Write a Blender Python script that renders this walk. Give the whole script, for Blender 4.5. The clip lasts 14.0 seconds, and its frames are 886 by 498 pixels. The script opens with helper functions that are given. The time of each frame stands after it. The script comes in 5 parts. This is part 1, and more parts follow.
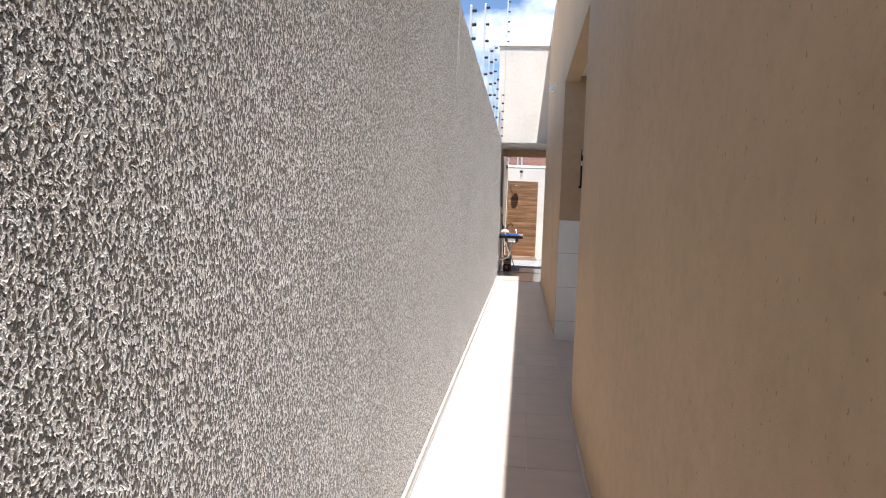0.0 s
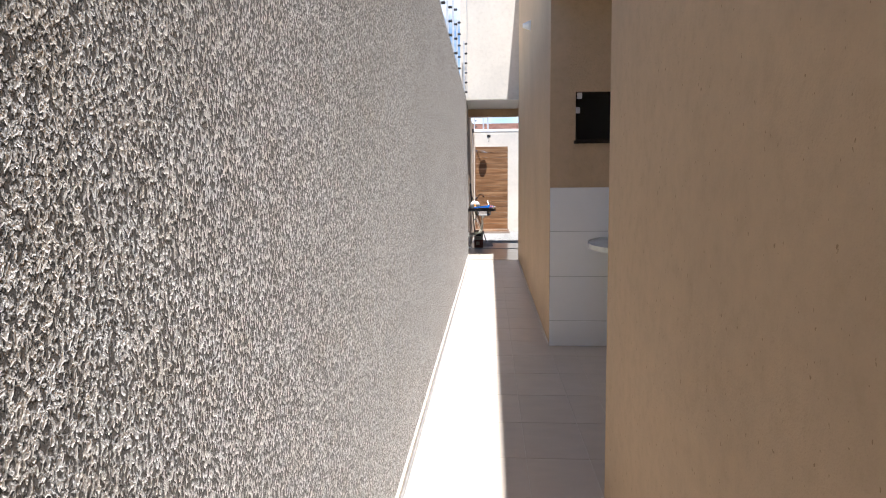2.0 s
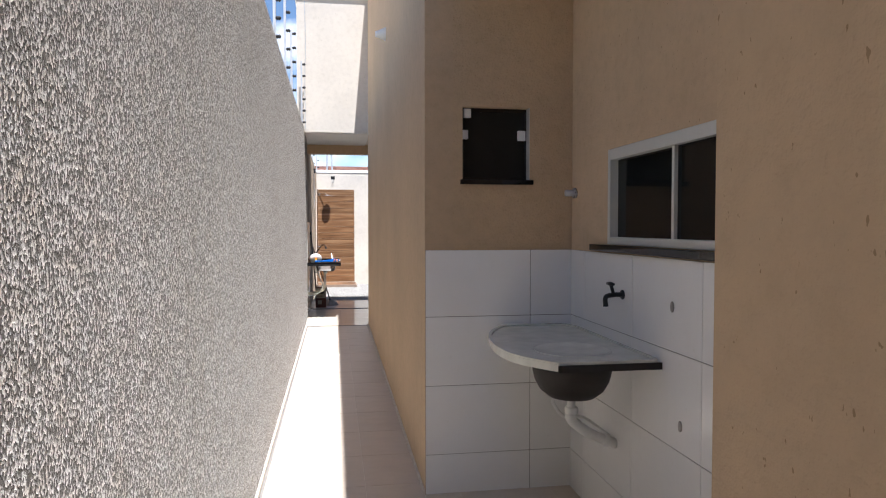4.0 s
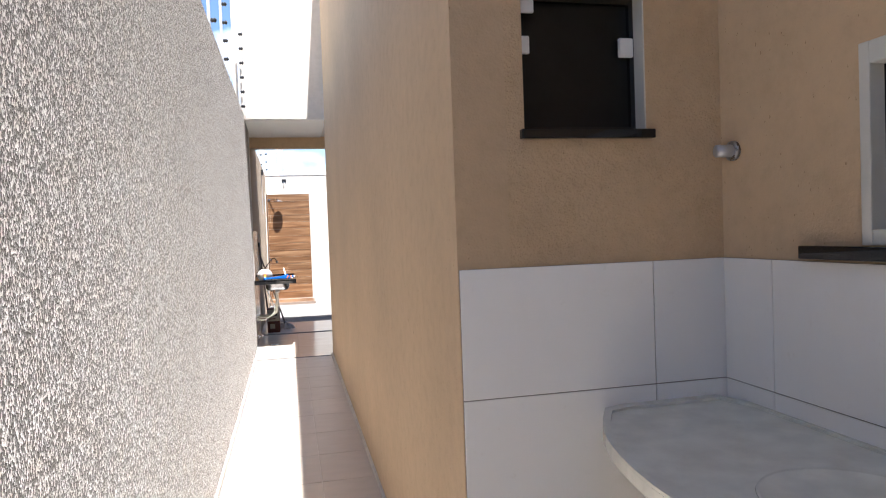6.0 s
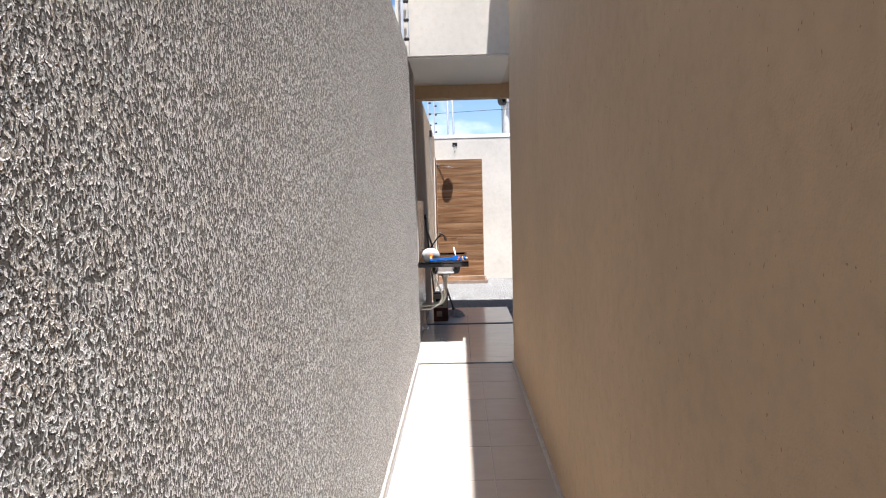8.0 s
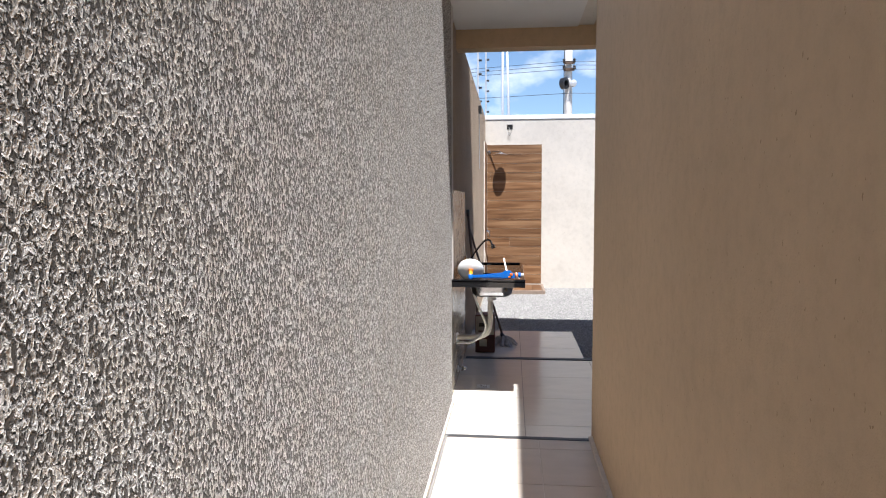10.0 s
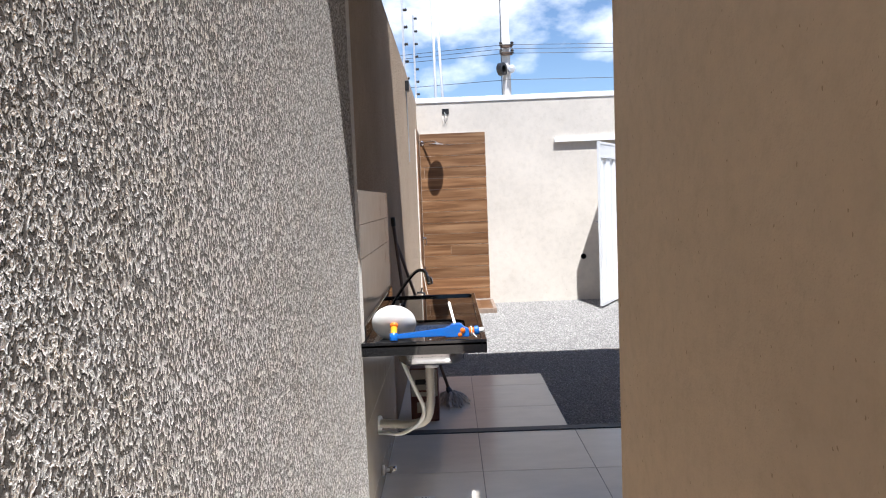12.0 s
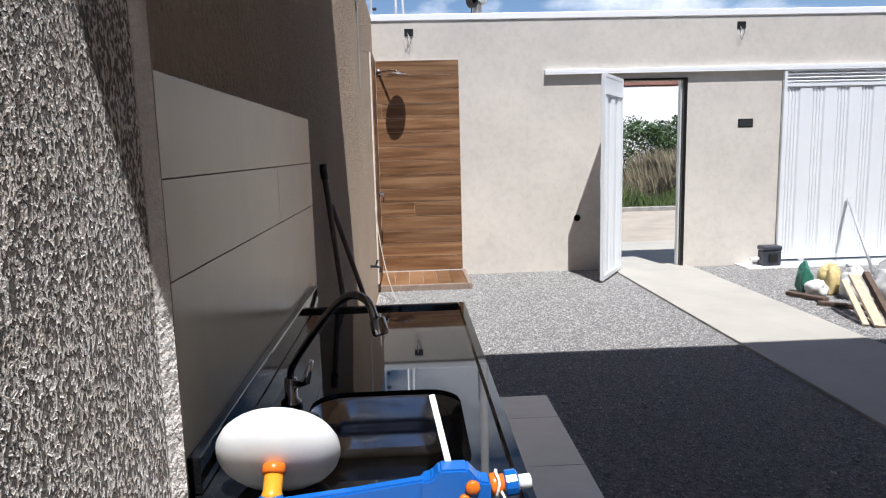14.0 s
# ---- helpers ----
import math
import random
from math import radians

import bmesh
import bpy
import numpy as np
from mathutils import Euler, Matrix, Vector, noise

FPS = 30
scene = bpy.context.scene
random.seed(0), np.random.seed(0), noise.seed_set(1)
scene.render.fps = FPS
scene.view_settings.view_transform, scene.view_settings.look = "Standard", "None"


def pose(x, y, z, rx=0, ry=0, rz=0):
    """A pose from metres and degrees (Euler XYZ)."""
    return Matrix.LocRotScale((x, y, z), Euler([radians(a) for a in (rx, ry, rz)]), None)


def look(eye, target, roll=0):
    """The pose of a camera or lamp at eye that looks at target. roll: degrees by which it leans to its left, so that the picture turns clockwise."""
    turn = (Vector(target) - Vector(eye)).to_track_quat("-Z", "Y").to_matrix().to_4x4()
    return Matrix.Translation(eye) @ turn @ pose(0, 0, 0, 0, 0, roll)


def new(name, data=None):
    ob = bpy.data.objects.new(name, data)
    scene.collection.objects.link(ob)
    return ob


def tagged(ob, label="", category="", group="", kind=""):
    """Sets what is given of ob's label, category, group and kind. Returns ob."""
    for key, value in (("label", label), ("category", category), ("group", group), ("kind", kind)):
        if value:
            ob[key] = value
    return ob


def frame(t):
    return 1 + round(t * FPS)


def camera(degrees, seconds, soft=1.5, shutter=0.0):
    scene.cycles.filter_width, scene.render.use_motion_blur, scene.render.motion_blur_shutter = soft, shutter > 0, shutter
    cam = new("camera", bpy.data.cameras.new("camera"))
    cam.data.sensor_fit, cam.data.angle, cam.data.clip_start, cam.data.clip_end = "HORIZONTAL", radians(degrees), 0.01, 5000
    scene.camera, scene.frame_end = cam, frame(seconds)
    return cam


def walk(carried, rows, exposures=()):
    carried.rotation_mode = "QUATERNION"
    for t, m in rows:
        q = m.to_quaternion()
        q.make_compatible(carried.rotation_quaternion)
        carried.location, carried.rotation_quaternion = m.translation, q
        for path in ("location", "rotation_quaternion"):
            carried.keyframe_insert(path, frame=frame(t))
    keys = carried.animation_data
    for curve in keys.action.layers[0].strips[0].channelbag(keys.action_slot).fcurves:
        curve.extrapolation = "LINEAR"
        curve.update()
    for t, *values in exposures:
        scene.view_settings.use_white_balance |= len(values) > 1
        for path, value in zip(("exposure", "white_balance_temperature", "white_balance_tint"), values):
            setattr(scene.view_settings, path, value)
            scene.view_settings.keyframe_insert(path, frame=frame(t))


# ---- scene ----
cam = camera(67.1, 14.0, soft=1.1)
PATH = [
    (0, (0.506, -13.641, 1.358), (0.271, -11.658, 1.246), 2.1),
    (0.5, (0.468, -13.25, 1.332), (0.197, -11.272, 1.226), -0.8),
    (1, (0.435, -12.737, 1.351), (0.144, -10.763, 1.212), 1.7),
    (1.5, (0.404, -12.286, 1.373), (0.356, -10.289, 1.263), 0.3),
    (2, (0.403, -11.798, 1.349), (0.263, -9.812, 1.155), -0.5),
    (2.5, (0.382, -11.293, 1.33), (0.262, -9.309, 1.107), 0.7),
    (3, (0.401, -10.734, 1.344), (0.313, -8.744, 1.162), -0.4),
    (3.5, (0.42, -10.263, 1.388), (0.276, -8.272, 1.265), 0.5),
    (4, (0.418, -9.803, 1.433), (0.738, -7.829, 1.368), -0.0),
    (4.2, (0.428, -9.6, 1.415), (0.853, -7.647, 1.353), -0.7),
    (6.3, (0.453, -7.756, 1.415), (0.893, -5.806, 1.364), -2.3),
    (6.5, (0.438, -7.558, 1.416), (0.826, -5.602, 1.266), -3.5),
    (7, (0.463, -7.049, 1.393), (0.606, -5.057, 1.295), -2.8),
    (7.5, (0.429, -6.569, 1.431), (0.336, -4.574, 1.333), -1.0),
    (7.7, (0.419, -6.376, 1.437), (0.381, -4.38, 1.329), -1.4),
    (9.8, (0.423, -4.285, 1.45), (0.186, -2.307, 1.274), -1.3),
    (10, (0.415, -4.005, 1.427), (0.211, -2.02, 1.288), -0.2),
    (10.5, (0.393, -3.521, 1.45), (0.382, -1.529, 1.263), -1.5),
    (11, (0.42, -3.013, 1.451), (0.314, -1.029, 1.225), -0.6),
    (11.5, (0.392, -2.474, 1.436), (0.383, -0.481, 1.27), -0.8),
    (12, (0.378, -2.06, 1.458), (0.355, -0.066, 1.313), -2.3),
    (12.5, (0.378, -1.58, 1.451), (0.309, 0.396, 1.15), -1.0),
    (13, (0.357, -1.1, 1.429), (0.498, 0.848, 1.001), -1.9),
    (13.5, (0.364, -0.621, 1.4), (0.52, 1.335, 1.011), -2.5),
    (14, (0.34, -0.242, 1.395), (0.432, 1.735, 1.105), -1.5),
]
walk(cam, [(t, look(eye, target, roll)) for t, eye, target, roll in PATH], exposures=[(0.0, 1.06, 6000, 12), (2.0, 1.08, 6000, 12), (3.5, 0.98, 6000, 12), (4.2, 1.14, 6000, 12), (6.3, 1.66, 6000, 12), (7.0, 1.3, 6000, 12), (7.5, 1.08, 6000, 12), (7.7, 1.03, 6000, 12), (9.8, 0.96, 6000, 12), (12.0, 0.98, 6000, 12), (12.5, 0.94, 6000, 12), (13.3, 0.74, 6000, 12), (14.0, 0.52, 6000, 12)])

# ---- light ----
SUN_WAY = Vector((0.087, -0.45, 1.0)).normalized()      # towards the sun
world = bpy.data.worlds.new("sky")
scene.world = world
world.use_nodes = True
wn = world.node_tree
sky = wn.nodes.new("ShaderNodeTexSky")
sky.sky_type = "NISHITA"
sky.sun_disc = False
sky.sun_elevation = math.asin(SUN_WAY.z)
sky.sun_rotation = math.atan2(SUN_WAY.x, SUN_WAY.y)
sky.air_density, sky.dust_density, sky.ozone_density = 1.0, 0.2, 3.5
wn.links.new(sky.outputs[0], wn.nodes["Background"].inputs[0])
wn.nodes["Background"].inputs[1].default_value = 0.075
sun = new("sun", bpy.data.lights.new("sun", "SUN"))
sun.data.energy, sun.data.angle, sun.data.color = 5.0, radians(0.5), (1.0, 0.965, 0.91)
sun.matrix_world = look(SUN_WAY * 40, (0, 0, 0))


# ---- materials ----
class Mat:
    """A node material with a Principled shader, built step by step."""

    def __init__(self, name, color=(0.5, 0.5, 0.5), rough=0.6, metal=0.0, spec=0.5):
        self.m = bpy.data.materials.new(name)
        self.m.use_nodes = True
        self.t = self.m.node_tree
        self.b = self.t.nodes["Principled BSDF"]
        self.b.inputs["Base Color"].default_value = (*color, 1)
        self.b.inputs["Roughness"].default_value = rough
        self.b.inputs["Metallic"].default_value = metal
        self.b.inputs["Specular IOR Level"].default_value = spec
        self.coord = None

    def node(self, kind, **sockets):
        n = self.t.nodes.new(kind)
        for k, v in sockets.items():
            n.inputs[k.replace("_", " ")].default_value = v
        return n

    def link(self, a, b):
        self.t.links.new(a, b)
        return self

    def place(self, scale=(1, 1, 1)):
        """World-size coordinates, stretched per axis."""
        g = self.node("ShaderNodeNewGeometry")
        mp = self.node("ShaderNodeMapping", Scale=scale)
        self.link(g.outputs["Position"], mp.inputs["Vector"])
        return mp.outputs["Vector"]

    def noise(self, size, detail=4.0, rough=0.55, stretch=(1, 1, 1)):
        n = self.node("ShaderNodeTexNoise", Scale=1.0 / size, Detail=detail, Roughness=rough)
        self.link(self.place(stretch), n.inputs["Vector"])
        return n.outputs["Fac"]

    def ramp(self, fac, stops):
        r = self.node("ShaderNodeValToRGB")
        e = r.color_ramp.elements
        while len(e) < len(stops):
            e.new(0.5)
        for el, (p, c) in zip(e, stops):
            el.position = p
            el.color = (*c, 1) if len(c) == 3 else c
        self.link(fac, r.inputs["Fac"])
        return r.outputs["Color"]

    def mix(self, a, b, fac, blend="MIX"):
        n = self.t.nodes.new("ShaderNodeMix")
        n.data_type, n.blend_type = "RGBA", blend
        for sock, v in ((n.inputs[0], fac), (n.inputs[6], a), (n.inputs[7], b)):
            if isinstance(v, (int, float)):
                sock.default_value = v
            elif isinstance(v, tuple):
                sock.default_value = (*v, 1)
            else:
                self.link(v, sock)
        return n.outputs[2]

    def color(self, c):
        return self.link(c, self.b.inputs["Base Color"])

    def roughness(self, fac, lo, hi):
        n = self.node("ShaderNodeMapRange", To_Min=lo, To_Max=hi)
        self.link(fac, n.inputs["Value"])
        return self.link(n.outputs["Result"], self.b.inputs["Roughness"])

    def bump(self, height, distance, strength=1.0):
        n = self.node("ShaderNodeBump", Strength=strength, Distance=distance)
        self.link(height, n.inputs["Height"])
        if self.b.inputs["Normal"].links:
            self.link(self.b.inputs["Normal"].links[0].from_socket, n.inputs["Normal"])
        return self.link(n.outputs["Normal"], self.b.inputs["Normal"])

    def random_tint(self, c, amount):
        """Vary a colour from one piece to the next."""
        o = self.node("ShaderNodeObjectInfo")
        n = self.node("ShaderNodeMapRange", To_Min=1 - amount, To_Max=1 + amount)
        self.link(o.outputs["Random"], n.inputs["Value"])
        v = self.t.nodes.new("ShaderNodeVectorMath")
        v.operation = "SCALE"
        self.link(c, v.inputs[0])
        self.link(n.outputs["Result"], v.inputs["Scale"])
        return v.outputs["Vector"]


def plain(name, color, rough=0.5, metal=0.0, vary=0.08, size=0.05, grain=0.0, spec=0.5):
    """A simple surface with faint blotches and, where wanted, fine relief."""
    m = Mat(name, color, rough, metal, spec)
    lo, hi = tuple(c * (1 - vary) for c in color), tuple(min(1, c * (1 + vary)) for c in color)
    m.color(m.ramp(m.noise(size, 5), [(0.3, lo), (0.7, hi)]))
    m.roughness(m.noise(size * 0.6, 3), max(0.02, rough * 0.85), min(1, rough * 1.15))
    if grain:
        m.bump(m.noise(size * 0.1, 3), grain)
    return m.m


def stucco(name, base, relief, dirt=0.06):
    m = Mat(name, base, 0.85, spec=0.2)
    m.b.inputs["Diffuse Roughness"].default_value = 0.8
    m.m.cycles.use_bump_map_correction = relief < 0.002
    lo, hi = tuple(c * (1 - dirt) for c in base), tuple(c * (1 + dirt) for c in base)
    broad = m.ramp(m.noise(0.7, 5), [(0.3, lo), (0.7, hi)])
    mottle = m.ramp(m.noise(0.06, 5, 0.65), [(0.3, (0.93, 0.925, 0.91)), (0.5, (1, 1, 1)), (0.72, (1.05, 1.045, 1.03))])
    broad = m.mix(broad, mottle, 1.0, "MULTIPLY")
    pits = m.ramp(m.noise(0.010, 2, 0.5, (1, 1, 0.6)), [(0.255, (0.62, 0.58, 0.52)), (0.285, (1, 1, 1))])
    m.color(m.mix(broad, pits, 1.0, "MULTIPLY"))
    m.bump(m.noise(0.006, 4), relief)
    m.bump(m.noise(0.022, 3, 0.6), relief * 2.5)
    return m.m


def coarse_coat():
    """Dragged mineral plaster: short curved ridges painted pale, the shade in the rough hollows between painted dark,
    in clumps.
    """
    m = Mat("dragged_plaster", (0.5, 0.47, 0.44), 0.9, spec=0.15)
    m.m.cycles.use_bump_map_correction = False
    warp = m.node("ShaderNodeTexNoise", Scale=150.0, Detail=2.0)
    m.link(m.place(), warp.inputs["Vector"])
    add = m.t.nodes.new("ShaderNodeVectorMath")
    add.operation = "MULTIPLY_ADD"
    m.link(warp.outputs["Color"], add.inputs[0])
    add.inputs[1].default_value = (0.002, 0.005, 0.006)
    m.link(m.place((1, 1, 0.66)), add.inputs[2])
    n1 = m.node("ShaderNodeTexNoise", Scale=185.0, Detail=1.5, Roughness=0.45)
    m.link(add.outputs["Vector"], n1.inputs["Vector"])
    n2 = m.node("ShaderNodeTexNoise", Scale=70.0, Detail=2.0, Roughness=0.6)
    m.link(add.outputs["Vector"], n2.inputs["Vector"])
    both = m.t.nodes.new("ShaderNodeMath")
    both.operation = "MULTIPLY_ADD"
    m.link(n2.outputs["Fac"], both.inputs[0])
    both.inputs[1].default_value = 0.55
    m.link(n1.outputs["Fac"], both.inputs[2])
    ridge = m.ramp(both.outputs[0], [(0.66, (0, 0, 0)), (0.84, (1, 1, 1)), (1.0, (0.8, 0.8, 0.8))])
    # shade between the ridges put into the colour: dark hollows, pale lit tops
    hollow_shade = m.ramp(both.outputs[0], [(0.71, (0.105, 0.095, 0.085)), (0.80, (0.34, 0.325, 0.305)), (0.875, (0.66, 0.643, 0.615))])
    broad = m.ramp(m.noise(0.9, 4), [(0.3, (0.92, 0.91, 0.89)), (0.7, (1.06, 1.06, 1.06))])
    patch = m.ramp(m.noise(0.09, 4, 0.7), [(0.35, (0.93, 0.885, 0.83)), (0.6, (1.03, 1.03, 1.04))])
    m.color(m.mix(m.mix(hollow_shade, patch, 1.0, "MULTIPLY"), broad, 1.0, "MULTIPLY"))
    m.b.inputs["Diffuse Roughness"].default_value = 1.0
    # sheen lifts grazing views, where sunlit ridge sides would face the eye
    m.b.inputs["Sheen Weight"].default_value = 0.2
    m.b.inputs["Sheen Tint"].default_value = (0.95, 0.92, 0.88, 1)
    m.b.inputs["Sheen Roughness"].default_value = 0.6
    m.bump(ridge, 0.0075, 1.0)
    m.bump(m.noise(0.002, 2), 0.0006)
    return m.m


def floor_tile(name, base, rough, streak=0.05, tint=0.03, spec=0.5):
    m = Mat(name, base, rough, spec=spec)
    lo, hi = tuple(c * (1 - streak) for c in base), tuple(c * (1 + streak) for c in base)
    c = m.ramp(m.noise(0.22, 6, 0.6, (1, 2.5, 1)), [(0.3, lo), (0.7, hi)])
    dust = m.ramp(m.noise(0.05, 6, 0.7), [(0.62, (1, 1, 1)), (0.85, (0.86, 0.84, 0.8))])
    m.color(m.random_tint(m.mix(c, dust, 1.0, "MULTIPLY"), tint))
    m.roughness(m.noise(0.12, 5), rough * 0.7, rough * 1.35)
    m.bump(m.noise(0.02, 3), 0.0003)
    return m.m


def wood_tile():
    m = Mat("wood_look_tile", (0.3, 0.17, 0.08), 0.42)
    grain = m.node("ShaderNodeTexNoise", Scale=1.0, Detail=6.0, Roughness=0.62, Distortion=0.6)
    o = m.node("ShaderNodeObjectInfo")
    add = m.t.nodes.new("ShaderNodeVectorMath")
    add.operation = "MULTIPLY_ADD"
    m.link(o.outputs["Random"], add.inputs[0])
    add.inputs[1].default_value = (37.0, 11.0, 53.0)
    m.link(m.place((1.0, 1.0, 17.0)), add.inputs[2])
    m.link(add.outputs["Vector"], grain.inputs["Vector"])
    c = m.ramp(grain.outputs["Fac"], [(0.28, (0.065, 0.03, 0.013)), (0.45, (0.165, 0.08, 0.034)), (0.6, (0.25, 0.138, 0.068)), (0.78, (0.37, 0.22, 0.115))])
    m.color(m.random_tint(c, 0.2))
    m.bump(grain.outputs["Fac"], 0.0006)
    return m.m


def granite():
    m = Mat("black_granite", (0.012, 0.012, 0.013), 0.06, spec=0.6)
    fleck = m.ramp(m.noise(0.006, 3, 0.6), [(0.6, (0.009, 0.009, 0.01)), (0.78, (0.045, 0.045, 0.05))])
    m.color(fleck)
    m.roughness(m.noise(0.05, 5), 0.01, 0.045)
    return m.m


def gravel_mat(name, base, lift):
    m = Mat(name, base, 0.9, spec=0.2)
    g = m.node("ShaderNodeNewGeometry")
    c = m.ramp(g.outputs["Random Per Island"], [(0.0, tuple(v * 0.82 for v in base)), (0.85, base), (1.0, tuple(min(1, v * lift) for v in base))])
    m.color(m.mix(c, m.ramp(m.noise(0.012, 3), [(0.3, (0.82, 0.82, 0.82)), (0.7, (1.14, 1.14, 1.14))]), 1.0, "MULTIPLY"))
    m.bump(m.noise(0.008, 4), 0.003)
    return m.m


M = {}
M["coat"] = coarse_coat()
M["wall"] = stucco("beige_wall_paint", (0.595, 0.446, 0.292), 0.0010)
M["wall_rough"] = stucco("rough_beige_paint", (0.60, 0.448, 0.288), 0.0032)
M["wall_front"] = stucco("cream_wall_paint", (0.68, 0.635, 0.57), 0.0004)
M["wall_side"] = stucco("stippled_wall_paint", (0.41, 0.322, 0.242), 0.0085)
M["mortar_strip"] = stucco("pale_mortar_strip", (0.66, 0.63, 0.59), 0.006)
M["white"] = plain("white_paint", (0.80, 0.80, 0.79), 0.45, vary=0.03, size=0.3)
M["ceiling"] = plain("white_ceiling_paint", (0.76, 0.75, 0.72), 0.8, vary=0.03, size=0.5)
M["tile_white"] = floor_tile("white_wall_tile", (0.88, 0.875, 0.86), 0.14, 0.012, 0.012)
M["tile_floor"] = floor_tile("cream_floor_tile", (0.60, 0.515, 0.43), 0.42)
M["tile_porch"] = floor_tile("grey_floor_tile", (0.74, 0.68, 0.59), 0.15, spec=0.65)
M["tile_splash"] = floor_tile("greige_wall_tile", (0.34, 0.295, 0.225), 0.2, 0.03, spec=0.3)
M["grout"] = plain("grout", (0.25, 0.235, 0.22), 0.9, vary=0.15, size=0.04)
M["grout_light"] = plain("light_grout", (0.70, 0.64, 0.56), 0.9, vary=0.12, size=0.04)
M["concrete"] = plain("smooth_concrete", (0.385, 0.36, 0.312), 0.85, vary=0.08, size=0.5, grain=0.0015)
M["wood_tile"] = wood_tile()
M["granite"] = granite()
M["stone"] = gravel_mat("crushed_stone", (0.45, 0.435, 0.412), 1.25)
M["stone_bed"] = plain("stone_dust_bed", (0.21, 0.202, 0.192), 0.95, vary=0.35, size=0.02, grain=0.006)
M["dirt"] = plain("sandy_dirt", (0.36, 0.31, 0.25), 0.95, vary=0.15, size=0.6, grain=0.004)
M["black_frame"] = plain("black_lacquer", (0.012, 0.011, 0.011), 0.25, vary=0.2)
M["alu"] = plain("pale_aluminium", (0.66, 0.66, 0.62), 0.4, 0.1, vary=0.04, size=0.3)
M["dark_glass"] = plain("dark_window_glass", (0.012, 0.013, 0.012), 0.05, vary=0.1, spec=0.25)


# ---- building blocks ----
def bm_box(x0, x1, y0, y1, z0, z1, bevel=0.0, into=None):
    bm = into or bmesh.new()
    made = bmesh.ops.create_cube(bm, size=1.0, matrix=Matrix.LocRotScale(((x0 + x1) / 2, (y0 + y1) / 2, (z0 + z1) / 2), None, (x1 - x0, y1 - y0, z1 - z0)))
    if bevel:
        edges = list({e for v in made["verts"] for e in v.link_edges})
        bmesh.ops.bevel(bm, geom=edges, offset=bevel, segments=2, affect="EDGES", profile=0.5)
    return bm


def link_mesh(name, bm, mat, smooth=False):
    me = bpy.data.meshes.new(name)
    bm.to_mesh(me)
    bm.free()
    me.materials.append(mat)
    if smooth:
        for p in me.polygons:
            p.use_smooth = True
    return new(name, me)


def setting(name, bm, mat, label, category="wall"):
    return tagged(link_mesh(name, bm, mat), label, category, kind="structure")


def thing(name, at, label, category, group="", kind=""):
    ob = new(name)
    ob.location = at
    ob.empty_display_size = 0.05
    return tagged(ob, label, category, group, kind)


def part(name, bm, mat, parent, label="", smooth=False):
    """One mesh, drawn in world places, as a part under a thing or a part."""
    root = parent
    while root.parent:
        root = root.parent
    if root.location.length:
        bmesh.ops.translate(bm, verts=bm.verts, vec=-root.location)
    ob = link_mesh(name, bm, mat, smooth)
    ob.parent = parent
    if label:
        ob["label"] = label
    return ob


def bm_tube(points, radius, sides=10, into=None, cap=True):
    """A round tube along points; radius is one number or one a point."""
    bm = into or bmesh.new()
    pts = [Vector(p) for p in points]
    rad = radius if isinstance(radius, (list, tuple)) else [radius] * len(pts)
    rings, side = [], None
    for i, p in enumerate(pts):
        way = (pts[min(i + 1, len(pts) - 1)] - pts[max(i - 1, 0)]).normalized()
        if side is None:
            side = way.orthogonal().normalized()
        side = (side - way * side.dot(way)).normalized()
        up = way.cross(side)
        rings.append([bm.verts.new(p + rad[i] * (math.cos(a) * side + math.sin(a) * up)) for a in (2 * math.pi * k / sides for k in range(sides))])
    for a, b in zip(rings, rings[1:]):
        for k in range(sides):
            bm.faces.new((a[k], a[(k + 1) % sides], b[(k + 1) % sides], b[k]))
    if cap:
        bm.faces.new(rings[0][::-1])
        bm.faces.new(rings[-1])
    return bm


def curve(points, steps=8):
    """Points along a smooth line through the given ones."""
    p = [Vector(q) for q in points]
    p = [2 * p[0] - p[1], *p, 2 * p[-1] - p[-2]]
    out = []
    for i in range(1, len(p) - 2):
        for k in range(steps):
            t = k / steps
            out.append(0.5 * (2 * p[i] + (p[i + 1] - p[i - 1]) * t + (2 * p[i - 1] - 5 * p[i] + 4 * p[i + 1] - p[i + 2]) * t * t + (3 * p[i] - p[i - 1] - 3 * p[i + 1] + p[i + 2]) * t ** 3))
    return [*out, p[-2]]


def bm_lathe(profile, at=(0, 0, 0), axis=(0, 0, 1), sides=20, into=None):
    """A turned body: (radius, height) pairs along an axis from a place."""
    bm = into or bmesh.new()
    turn = Vector(axis).normalized().to_track_quat("Z", "Y").to_matrix()
    rings = []
    for r, h in profile:
        rings.append([bm.verts.new(Vector(at) + turn @ Vector((r * math.cos(a), r * math.sin(a), h))) for a in (2 * math.pi * k / sides for k in range(sides))])
    for a, b in zip(rings, rings[1:]):
        for k in range(sides):
            bm.faces.new((a[k], a[(k + 1) % sides], b[(k + 1) % sides], b[k]))
    if profile[0][0] > 1e-4:
        bm.faces.new(rings[0][::-1])
    if profile[-1][0] > 1e-4:
        bm.faces.new(rings[-1])
    return bm


def bm_slab(outline, z0, z1, into=None):
    """An upright prism over an outline of (x, y)."""
    bm = into or bmesh.new()
    lo = [bm.verts.new((x, y, z0)) for x, y in outline]
    hi = [bm.verts.new((x, y, z1)) for x, y in outline]
    bm.faces.new(lo[::-1])
    bm.faces.new(hi)
    n = len(outline)
    for k in range(n):
        bm.faces.new((lo[k], lo[(k + 1) % n], hi[(k + 1) % n], hi[k]))
    return bm


